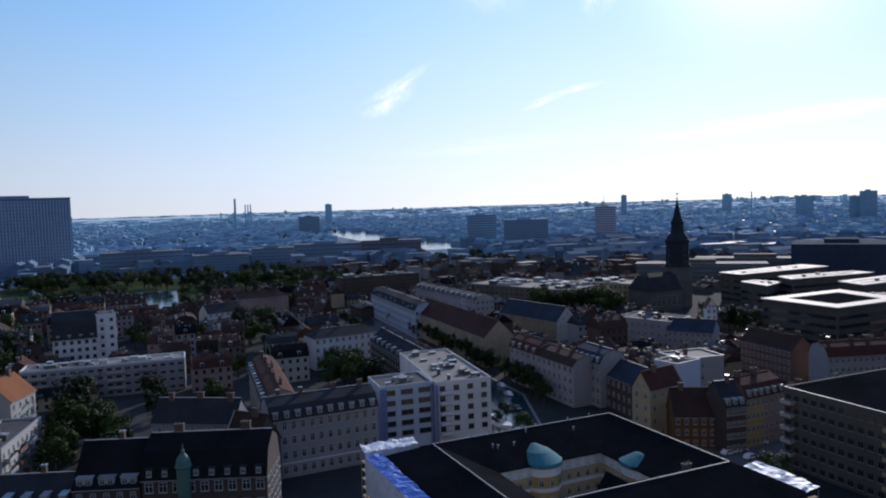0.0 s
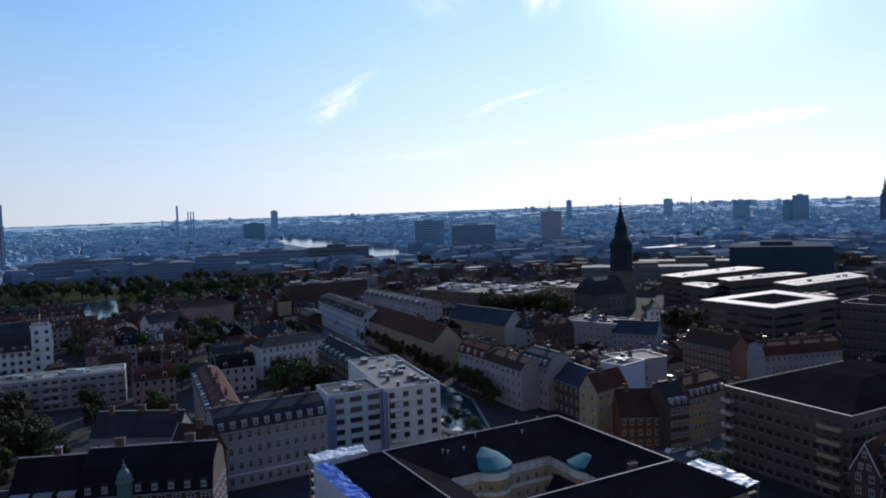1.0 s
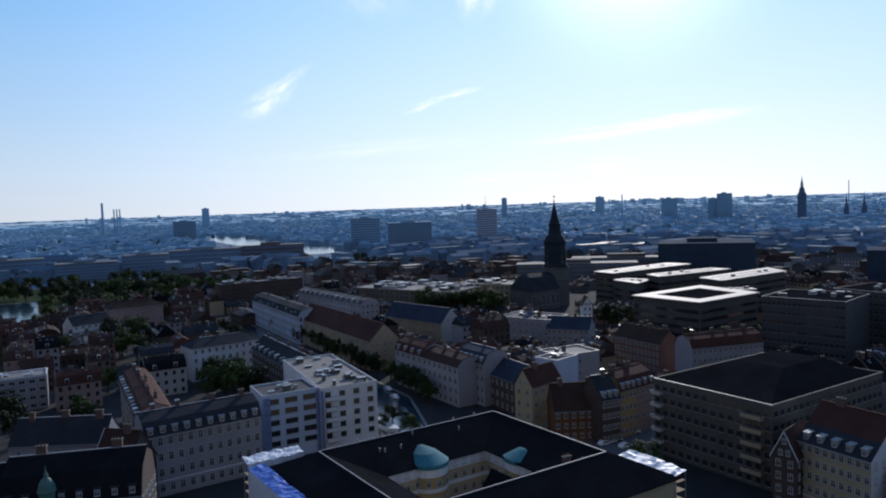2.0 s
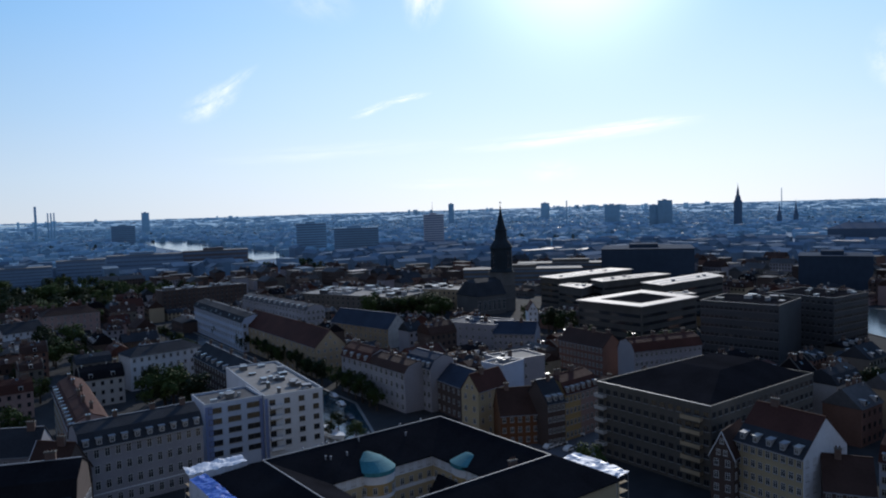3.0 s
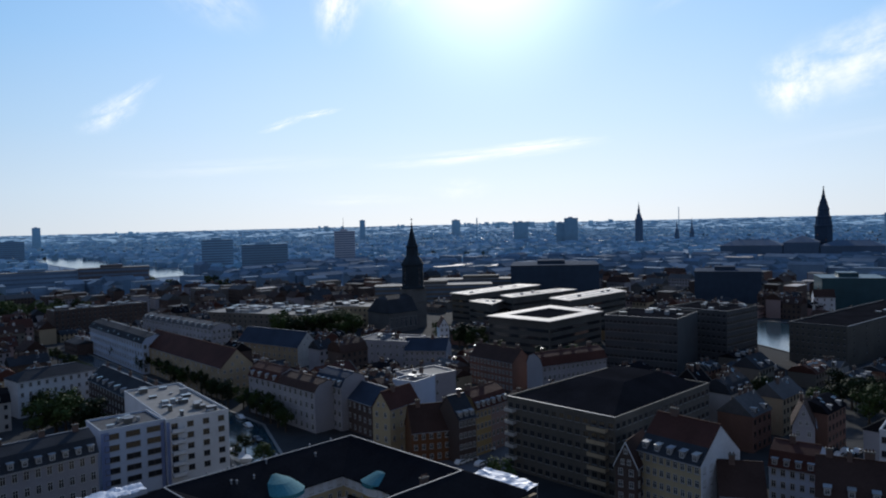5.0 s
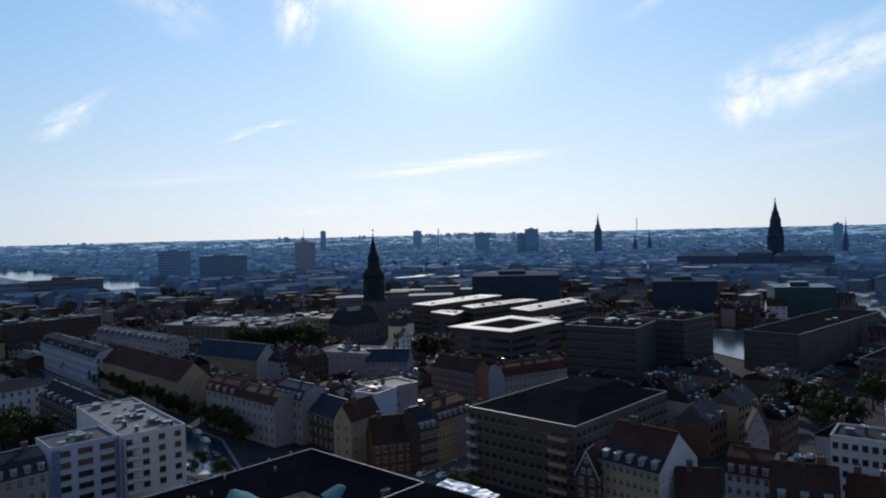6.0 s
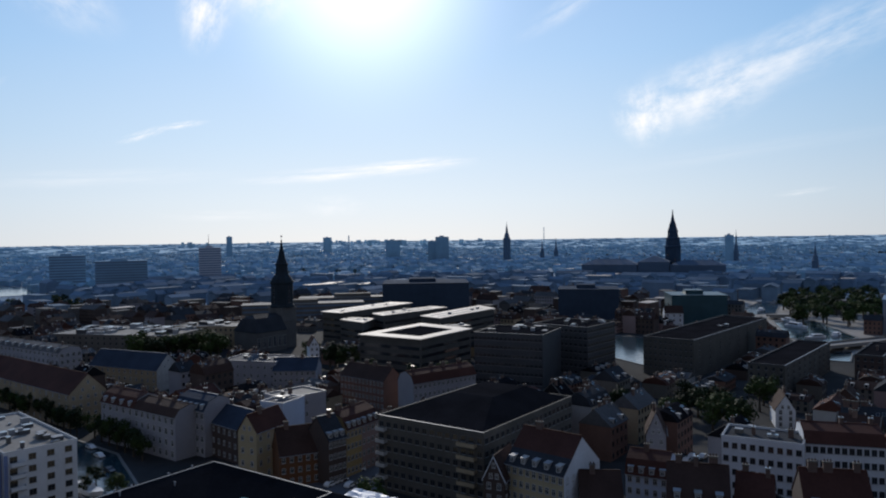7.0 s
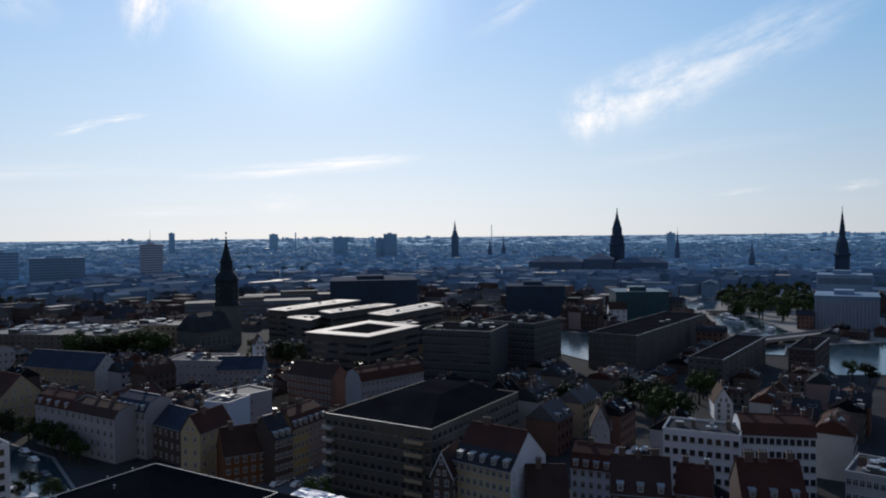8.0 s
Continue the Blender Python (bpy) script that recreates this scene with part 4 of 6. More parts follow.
house('depot', 'wide low building with a pale cluttered gravel roof', (15.8, 513.3), (77.7, 454.1), 46, 13, 13, roof='flat', wall='concrete', cover='paleroof', storeys=4, bays=20, units=46, unit_size=2.6, chimneys=0, style='dark')
house('depot', 'low building with pale flat roof', (87.6, 495.2), (125.2, 467.6), 26, 14, 14, roof='flat', wall='yellowbrick', cover='paleroof', storeys=4, bays=14, units=14, unit_size=2.6, chimneys=0, style='dark')
house('flats', 'brown brick flats with pale roof huts', (-74.5, 526.6), (-19.1, 552.6), 14, 18, 18, roof='flat', wall='darkbrick', cover='paleroof', storeys=6, bays=18, units=22, unit_size=2.0, chimneys=0, style='dark')
house('town_house', 'low grey building with blue metal roof and glass lantern', (83.9, 353.8), (103.9, 333.0), 20, 12, 12, roof='flat', wall='lilac', cover='blueroof', storeys=3, bays=8, units=9, chimneys=1)
house('town_house', 'dark blue sloping-roofed hall by the church', (101.9, 330.9), (119.4, 320.6), 16, 9, 14, wall='lilac', cover='blueroof', storeys=3, bays=8, chimneys=1)
house('gable_house', 'small white gabled house by the church', (138.6, 366.5), (140.7, 376.3), 5.2, 13, 18, wall='white', cover='tile', storeys=4, bays=2, chimneys=0, sides='l')
# Far blocks in haze materials have the distance haze painted into their colour.
slab('hotel_tower', 'tall haze-tinted slab hotel with ribbed front', (-568.7, 852.8), (-467.2, 912.3), 24, 92.7, 'hazeone', ribs=34, floors=22)
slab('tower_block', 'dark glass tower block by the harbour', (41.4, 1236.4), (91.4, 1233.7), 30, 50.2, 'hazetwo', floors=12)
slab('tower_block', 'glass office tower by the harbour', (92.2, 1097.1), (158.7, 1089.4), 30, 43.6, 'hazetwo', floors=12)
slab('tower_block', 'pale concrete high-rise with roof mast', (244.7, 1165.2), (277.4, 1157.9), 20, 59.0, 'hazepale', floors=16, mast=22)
slab('office_slab', 'low glass office building with haze-blue walls', (-286.1, 821.9), (-226.8, 840.2), 20, 19.6, 'hazeone', floors=6, pale=True)
slab('office_slab', 'low glass office building with haze-blue walls', (-230.5, 868.0), (-182.0, 879.4), 20, 23.3, 'hazeone', floors=6, pale=True)
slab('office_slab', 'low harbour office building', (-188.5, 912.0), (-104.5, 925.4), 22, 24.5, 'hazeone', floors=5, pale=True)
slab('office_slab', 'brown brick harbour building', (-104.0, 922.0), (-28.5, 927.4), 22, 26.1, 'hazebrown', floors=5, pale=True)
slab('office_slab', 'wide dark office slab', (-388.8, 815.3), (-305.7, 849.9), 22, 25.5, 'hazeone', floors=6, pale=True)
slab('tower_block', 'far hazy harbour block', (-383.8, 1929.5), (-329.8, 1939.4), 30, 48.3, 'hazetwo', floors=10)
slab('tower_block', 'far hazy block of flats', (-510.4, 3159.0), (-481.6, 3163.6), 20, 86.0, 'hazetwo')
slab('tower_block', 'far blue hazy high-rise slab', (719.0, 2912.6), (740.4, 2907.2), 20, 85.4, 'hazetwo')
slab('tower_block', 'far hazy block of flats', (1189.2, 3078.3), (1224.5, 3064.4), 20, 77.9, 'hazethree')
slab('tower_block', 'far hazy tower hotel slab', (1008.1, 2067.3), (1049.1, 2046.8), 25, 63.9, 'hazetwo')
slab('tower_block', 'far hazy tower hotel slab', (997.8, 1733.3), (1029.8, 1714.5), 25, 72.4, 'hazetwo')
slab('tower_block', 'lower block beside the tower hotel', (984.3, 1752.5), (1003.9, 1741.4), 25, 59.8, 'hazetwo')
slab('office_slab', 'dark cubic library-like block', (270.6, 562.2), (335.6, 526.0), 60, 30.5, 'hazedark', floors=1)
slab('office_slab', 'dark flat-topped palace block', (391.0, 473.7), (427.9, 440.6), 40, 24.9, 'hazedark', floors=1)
# Palace stone is blued in its base colour to imitate haze.
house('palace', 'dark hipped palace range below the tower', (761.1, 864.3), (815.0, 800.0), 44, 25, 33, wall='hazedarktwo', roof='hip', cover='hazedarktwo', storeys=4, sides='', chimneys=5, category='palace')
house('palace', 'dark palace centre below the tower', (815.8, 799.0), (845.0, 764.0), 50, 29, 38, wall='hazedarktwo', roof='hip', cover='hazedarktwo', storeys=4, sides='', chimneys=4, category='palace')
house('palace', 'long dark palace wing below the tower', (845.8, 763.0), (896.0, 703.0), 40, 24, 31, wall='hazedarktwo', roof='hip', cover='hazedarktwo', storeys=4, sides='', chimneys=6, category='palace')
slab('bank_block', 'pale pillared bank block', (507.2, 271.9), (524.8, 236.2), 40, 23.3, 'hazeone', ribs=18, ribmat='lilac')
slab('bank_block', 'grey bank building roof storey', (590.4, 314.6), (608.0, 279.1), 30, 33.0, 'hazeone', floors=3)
house('office_block', 'dark granite waterfront offices with cluttered roof', (188.4, 291.0), (207.4, 262.7), 30, 24, 24, roof='flat', wall='darkstone', cover='black', storeys=6, bays=16, win=(1.6, 1.5), style='dark', units=8, unit_size=1.5, chimneys=0, trim='darkstone')
house('office_block', 'dark waterfront office range with roof plant', (232.0, 302.3), (243.0, 272.0), 30, 24, 24, roof='flat', wall='darkstone', cover='black', storeys=7, bays=12, win=(1.6, 1.5), style='dark', units=8, unit_size=1.5, chimneys=0, trim='darkstone', sides='fr')
slab('office_slab', 'dark teal glass waterfront block', (436.0, 392.0), (468.0, 366.0), 36, 22.5, 'tealglass')
house('gable_house', 'pale weathered gabled house by the basin', (420.0, 384.5), (430.5, 376.0), 10, 11, 16, wall='white', cover='darktile', storeys=3, bays=3, chimneys=1, sides='f')
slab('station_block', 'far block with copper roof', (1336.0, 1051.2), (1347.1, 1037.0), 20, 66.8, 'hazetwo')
slab('office_slab', 'low long office building behind the church', (161.1, 606.2), (257.4, 572.0), 20, 15.1, 'concrete', floors=4, pale=True)
slab('office_slab', 'low long office building behind the church', (222.3, 638.6), (319.5, 595.9), 20, 15.7, 'concrete', floors=4, pale=True)
roofed_hall('office hall with a long pale sunlit roof', [(181.3, 476.0), (188.2, 458.3), (264.3, 495.1), (254.1, 513.0)], 20)
roofed_hall('office hall with a pale sunlit roof', [(204.6, 442.4), (204.8, 425.4), (267.8, 448.2), (261.4, 461.9)], 20)
roofed_hall('office hall with a long pale metal roof', [(223.1, 408.9), (226.3, 388.9), (289.4, 419.4), (293.1, 445.3)], 20)
roofed_hall('low hall with a small pale roof', [(183.6, 447.1), (188.6, 420.6), (205.5, 437.6), (195.3, 453.9)], 17)
roofed_hall('square hall with a pale frame roof round a court', [(153.4, 349.9), (171.2, 313.1), (215.4, 334.1), (205.0, 374.0)], 20)
roofed_hall('side hall with a pale flat roof', [(208.0, 363.7), (207.7, 352.4), (226.8, 353.8), (226.3, 363.0)], 19)
water('canal water between the quays', [(28.8, 212.6), (27.2, 259.1), (-48.9, 455.9), (-60.2, 449.0), (13.4, 233.8), (15.2, 212.3)])
water('moat water behind the gardens', [(-280.1, 635.1), (-242.5, 650.8), (-195.3, 526.7), (-217.2, 525.5)])
water('harbour water catching the sky', [(-338.5, 2075.0), (-233.3, 2077.3), (-107.2, 1630.9), (-26.8, 1405.5), (28.2, 1311.5), (18.8, 1131.8), (-43.7, 1119.5), (-248.2, 1725.4)])
water('harbour basin water', [(356.9, 373.5), (366.8, 350.5), (288.3, 277.3), (293.2, 309.3)])
water('harbour basin water with boats', [(513.7, 358.8), (543.9, 343.9), (479.0, 273.3), (426.0, 255.9), (441.9, 296.3)])
water('canal water beyond the bridge', [(581.1, 436.6), (652.3, 470.5), (654.8, 450.7), (567.0, 394.3), (544.2, 401.2)])
water('wide harbour water beside the warehouse', [(439.3, 227.5), (495.7, 202.7), (380.7, 155.6), (349.7, 179.8)])
water('strip of canal water under the bridge', [(410.8, 250.4), (420.4, 242.7), (385.2, 223.7), (380.0, 232.7)])
TREES = []
TREES += [(-36.4, 272.4, 15), (-29.1, 270.1, 12), (-43.6, 274.0, 13), (-103.5, 376.7, 14), (-92.0, 366.2, 14), (-90.7, 392.7, 13), (-241.8, 395.9, 18), (-202.7, 336.5, 17), (-185.3, 300.1, 16), (-120.3, 229.4, 20), (-108.2, 204.9, 18), (-107.6, 215.9, 14), (-96.2, 205.7, 13), (-92.6, 192.5, 12), (-105.3, 189.1, 12), (-159.8, 369.5, 14), (-149.0, 358.7, 12), (63.9, 470.8, 16), (68.5, 441.4, 16), (79.8, 456.0, 17), (86.8, 437.7, 17), (100.7, 461.8, 16), (99.6, 426.1, 15), (56.0, 498.7, 14), (18.4, 228.7, 7)]
TREES += [(22.5, 216.0, 7), (15.3, 223.0, 6), (97.7, 260.8, 11), (88.8, 254.9, 12), (143.6, 391.1, 13), (146.3, 370.6, 13), (-180.8, 503.3, 15), (-161.5, 475.0, 14), (-172.2, 468.5, 13), (-172.0, 538.4, 14), (76.5, 165.9, 10), (147.5, 366.4, 14), (153.4, 360.0, 13), (160.2, 350.0, 13), (260.3, 186.6, 13), (229.9, 192.3, 11), (222.3, 179.2, 11), (218.9, 191.4, 10), (619.9, 415.6, 16), (575.6, 374.7, 16), (603.4, 378.7, 17), (648.5, 389.5, 16), (581.7, 334.2, 16), (620.6, 343.7, 15), (530.2, 325.5, 15)]
TREES += [(514.0, 339.6, 15), (527.6, 307.7, 14), (561.5, 306.4, 14), (346.5, 167.7, 10), (342.0, 158.2, 11), (144.9, 317.3, 12), (158.6, 297.5, 12), (158.9, 321.3, 13), (172.7, 295.5, 12), (186.9, 298.2, 11), (152.8, 348.9, 15), (154.3, 340.2, 15), (159.1, 336.1, 15), (161.8, 330.8, 15), (166.6, 330.0, 15), (169.2, 324.9, 15), (149.8, 354.7, 15), (148.7, 365.9, 15), (171.0, 318.7, 15), (183.2, 327.0, 15), (222.4, 173.8, 13), (222.2, 166.5, 13), (210.7, 171.3, 12), (223.0, 188.0, 12), (250.0, 180.9, 14)]
TREES += [(233.8, 186.6, 12), (215.0, 164.6, 11), (231.3, 200.9, 12), (206.3, 185.7, 11), (202.6, 207.8, 12), (198.5, 196.4, 11), (598.1, 408.0, 17), (567.0, 380.6, 17), (539.3, 356.3, 17), (514.6, 334.5, 17), (593.5, 379.7, 17), (563.7, 354.9, 17), (537.2, 332.7, 17), (621.3, 378.7, 17), (589.3, 353.4, 17), (560.8, 330.9, 17), (535.2, 310.8, 17), (615.9, 351.8, 17), (585.3, 329.0, 17), (558.0, 308.5, 17), (643.7, 350.2, 17), (610.9, 327.0, 17), (-196.5, 334.5, 13), (-209.8, 365.2, 13), (-155.0, 251.9, 12)]
TREES += [(-133.5, 307.1, 11), (-128.6, 355.4, 12), (-131.4, 380.1, 12), (-104.9, 337.2, 12), (-88.0, 300.8, 11), (-80.7, 330.2, 13), (-77.8, 347.2, 12)]
GROVES = [([(752.0, 512.0), (846.0, 462.0), (634.0, 342.0), (618.0, 404.0)], 64, 10), ([(-264.9, 802.7), (-119.6, 720.5), (-81.5, 484.7), (-175.5, 528.3)], 26, 15), ([(-32.9, 1015.2), (80.2, 925.5), (64.8, 752.8), (-27.0, 816.8)], 12, 13), ([(64.5, 526.7), (125.2, 490.8), (107.0, 420.8), (54.7, 449.3)], 10, 17), ([(-52.6, 306.5), (-30.3, 297.9), (-26.4, 255.5), (-45.5, 262.4)], 5, 15), ([(-126.3, 442.3), (-102.2, 431.9), (-82.1, 344.2), (-101.1, 351.7)], 5, 14)]
QUAY = [(511.0, 399.6), (716.7, 544.0), (778.7, 521.9), (595.4, 251.1), (473.8, 199.8), (391.4, 243.9), (472.6, 331.1)]
BRIDGES = [(404.2, 253.7), (479.3, 244.6), (527.0, 373.5), (549.2, 354.5)]
BOATS = [(474.5, 284.6), (521.9, 352.0), (646.5, 458.1), (453.6, 286.8), (570.1, 411.2), (494.2, 326.5), (15.3, 225.1)]
CARS = [(87.8, 200.6, -20), (80.2, 189.0, 30), (79.4, 197.8, 25), (75.7, 192.6, 25), (79.6, 194.3, 20), (178.6, 156.8, 20), (176.7, 153.1, 20), (181.2, 154.9, 20), (179.2, 151.2, 20), (183.8, 153.0, 20), (22.1, 259.7, -68), (23.3, 241.3, -68), (20.6, 272.1, -68)]
ROAD = [(56.9, 226.9), (70.2, 178.4), (73.2, 167.4), (85.4, 181.1), (98.0, 207.2), (88.1, 207.1), (69.1, 199.9), (63.4, 224.5)]

# ---- the courtyard block in front ----
def courtyard_block():
    """Four wings round a court: black roofs, cream court fronts, two teal-roofed bays."""
    a, e = Vector((39.3, 174.0)), Vector((55.0, 139.2))
    w = Vector((-3.6, 154.9))
    u = (a - w).normalized()
    v = Vector((u.y, -u.x))
    L, D = (a - w).length, (e - a).length
    turn = math.degrees(math.atan2(u.y, u.x))
    half, eaves, ridge = 9.8, 13.5, 18.0
    root = thing("courtyard_block", pose(w.x, w.y, 0, 0, 0, turn), "black-roofed block round a cream and yellow courtyard", "building")
    # own frame: x along the back ridge, y away from the viewer; the front ridge lies at y = -D
    FOOT.append((w.x - 14 * u.x + (D + 12) * v.x, w.y - 14 * u.y + (D + 12) * v.y, math.radians(turn), L + 30, D + 26))
    x0, x1, y0, y1 = 0.0, L, -D, 0.0
    outer = [(x0 - half, y0 - half), (x1 + half, y0 - half), (x1 + half, y1 + half), (x0 - half, y1 + half)]
    inner = [(x0 + half, y0 + half), (x1 - half, y0 + half), (x1 - half, y1 - half), (x0 + half, y1 - half)]
    top = [(x0, y0), (x1, y0), (x1, y1), (x0, y1)]
    names = ("front", "east", "back", "west")
    for k in range(4):
        n = (k + 1) % 4
        s = Shape()
        o0, o1, i0, i1, t0, t1 = outer[k], outer[n], inner[k], inner[n], top[k], top[n]

        def out(p, q, d):
            return (p[0] + (p[0] - q[0]) * d, p[1] + (p[1] - q[1]) * d)
        g = .07
        P = [(*out(o0, t0, g), eaves - .3), (*out(o1, t1, g), eaves - .3), (*t1, ridge), (*t0, ridge), (*out(i1, t1, g), eaves - .3), (*out(i0, t0, g), eaves - .3)]
        P2 = [(x, y, z - .25) for x, y, z in P]
        s.poly(P + P2, [(0, 1, 2, 3), (3, 2, 4, 5), (9, 8, 7, 6), (11, 10, 8, 9), (1, 0, 6, 7), (5, 4, 10, 11), (0, 3, 9, 6), (3, 5, 11, 9), (2, 1, 7, 8), (4, 2, 8, 10)], "black")
        part("roof", s, root, "matt black bitumen roof slope")
        b = Shape()
        b.poly([(*o0, -1), (*o1, -1), (*i1, -1), (*i0, -1), (*o0, eaves), (*o1, eaves), (*i1, eaves), (*i0, eaves)],
               [(3, 2, 1, 0), (4, 5, 6, 7), (0, 1, 5, 4), (1, 2, 6, 5), (2, 3, 7, 6), (3, 0, 4, 7)], "cream")
        part("wall", b, root)
        c = Shape()
        d = Vector(t1) - Vector(t0)
        c.box(0, -.11, 0, d.length, .11, .12, "zinc")
        part("ridge_cap", c, root, "thin pale metal ridge strip", at=pose(*t0, ridge - .03, 0, 0, math.degrees(math.atan2(d.y, d.x))))
        # court front: pale upper band, windows
        p, q = Vector(i1), Vector(i0)
        run = (q - p).length
        ang = math.degrees(math.atan2(q.y - p.y, q.x - p.x))
        for z0, z1, mat in ((10.6, 13.2, "white"), (7.2, 8.0, "white"), (3.6, 4.4, "white")):
            f = Shape()
            f.box(.02, -.05, z0, run - .02, .05, z1, mat)
            part("facade_band", f, root, at=pose(q.x, q.y, 0, 0, 0, ang + 180))
        m = pose(q.x, q.y, 0, 0, 0, ang + 180)
        cnt = int(run / 2.4)
        for z in (1.2, 4.8, 8.2, 11.1):
            for i in range(cnt):
                pos = m @ Vector(((i + .5) * run / cnt, 0, 0))
                window(root, pos.x, pos.y, z, 1.1, 1.5, ang)
    # two bays with teal copper roofs, in the far corners of the court
    for bx, by, r, lean in ((22.4, -8.2, 5.2, 0), (x1 - half + 4.4, -19.4, 6.2, -90)):
        bay = Shape()
        bay.taper(bx, by, [(0, r * .82), (12.4, r * .82)], 20, "yellow")
        bay.taper(bx, by, [(7.4, r * .83), (8.3, r * .83)], 20, "white")
        bay.taper(bx, by, [(10.8, r * .835), (12.6, r * .835)], 20, "white")
        part("bay", bay, root, "rounded cream and yellow bay")
        cap = Shape()
        back = radians(lean + 90)
        ring = [(bx + r * .88 * math.cos(2 * math.pi * k / 24), by + r * .88 * math.sin(2 * math.pi * k / 24)) for k in range(24)]
        tip = (bx + 3.6 * math.cos(back), by + 3.6 * math.sin(back))
        crown = [(tip[0] + (x - bx) * .12, tip[1] + (y - by) * .12, 15.9) for x, y in ring]
        mid = [((x + c[0]) / 2 + (x - bx) * .05, (y + c[1]) / 2 + (y - by) * .05, 15.0) for (x, y), c in zip(ring, crown)]
        rows = [[(x, y, 12.6) for x, y in ring], [(x, y, 13.5) for x, y in ring], mid, crown]
        flat = [p for row in rows for p in row]
        cap.poly(flat, [(a * 24 + k, a * 24 + (k + 1) % 24, a * 24 + 24 + (k + 1) % 24, a * 24 + 24 + k) for a in range(3) for k in range(24)] + [tuple(range(72, 96)), tuple(reversed(range(24)))], "copper")
        part("bay_roof", cap, root, "teal copper half-cone roof")
        for k in range(5):
            ang = radians(lean - 90 + (k - 2) * 32)
            for z in (4.9, 8.7):
                window(root, bx + r * .84 * math.cos(ang), by + r * .84 * math.sin(ang), z, 1.0, 1.5, math.degrees(ang) + 90)
    # stair hood on the front wing, chimney and vents
    hood = Shape()
    hood.poly([(22.5, -D + 3, 13.6), (27.5, -D + 3, 13.6), (27.5, -D + 9.9, 13.6), (22.5, -D + 9.9, 13.6), (25, -D + 3, 16.8), (25, -D + 9.9, 16.8)],
              [(3, 2, 1, 0), (0, 1, 4), (2, 3, 5), (1, 2, 5, 4), (3, 0, 4, 5)], "black")
    part("roof_hood", hood, root)
    part("chimney", chimney_mesh(1.8, .8, 2.4), root, at=pose(x1 - 9, y0 + 2.0, 16.2))
    rnd = random.Random(4)
    for i in range(14):
        s = Shape()
        x, side = rnd.uniform(3, L - 3), rnd.choice([-1, 1])
        y = side * rnd.uniform(1, 5)
        slope = .46
        s.taper(x, y, [(ridge - abs(y) * slope - .2, .18), (ridge - abs(y) * slope + .7, .18), (ridge - abs(y) * slope + .75, .3), (ridge - abs(y) * slope + .9, .1)], 8, "zinc")
        part("roof_vent", s, root)
    return root


def scaffold(label, a, b, depth, top, cover):
    """Steel tubes and boards with sheeting stretched over the top and front."""
    a, b = Vector((*a, 0)), Vector((*b, 0))
    d = b - a
    L = d.length
    root = thing("scaffolding", pose(a.x, a.y, 0, 0, 0, math.degrees(math.atan2(d.y, d.x))), label, "scaffolding")
    n = max(2, int(L / 2.5))
    for i in range(n + 1):
        for y in (0, depth):
            s = Shape()
            s.taper(i * L / n, y, [(0, .06), (top, .06)], 6, "zinc")
            part("tube", s, root)
    for z in (2, 4, 6, 8, 10, 12):
        if z < top - 1:
            s = Shape()
            s.box(0, .05, z, L, depth - .05, z + .07, "yellowbrick")
            part("deck", s, root)
            s = Shape()
            s.box(0, -.1, z + 1, L, -.03, z + 1.06, "zinc")
            part("guard_rail", s, root)
    rnd = random.Random(int(L * 10))
    # sheeting with sags and folds
    for y_from, y_to, z_from, z_to, mat in ((-.15, depth + .6, top, top + .8, cover[0]), (-.22, -.18, top * .45, top + .1, cover[1])):
        s = Shape()
        nx, ny = max(8, int(L * 1.6)), 6
        pts = []
        for j in range(ny + 1):
            for i in range(nx + 1):
                f, g = i / nx, j / ny
                wob = .3 * noise.noise(Vector((f * L * .6, g * 3, top + len(mat)))) + .14 * noise.noise(Vector((f * L * 2, g * 6, 3)))
                pts.append((f * L, y_from + (y_to - y_from) * g + (wob if mat == cover[1] else 0), z_from + (z_to - z_from) * g + (wob * 1.4 if mat == cover[0] else 0)))
        s.poly(pts, [(j * (nx + 1) + i, j * (nx + 1) + i + 1, (j + 1) * (nx + 1) + i + 1, (j + 1) * (nx + 1) + i) for j in range(ny) for i in range(nx)], mat)
        part("sheeting", s, root, "creased plastic sheeting")
    return root


courtyard_block()
scaffold("scaffolding under white and blue plastic sheeting", (-18.7, 158.0), (-2.8, 122.4), 2.6, 14.4, ("tarpblue", "tarpwhite"))
scaffold("scaffolding under white sheeting at the eaves", (-19.1, 160.0), (-7.2, 165.3), 3.0, 14.6, ("tarpwhite", "tarpwhite"))
scaffold("scaffold gantry with pale sheeting beside the black roof", (60.8, 147.9), (67.1, 133.8), 3.5, 13.4, ("tarpwhite", "tarpwhite"))


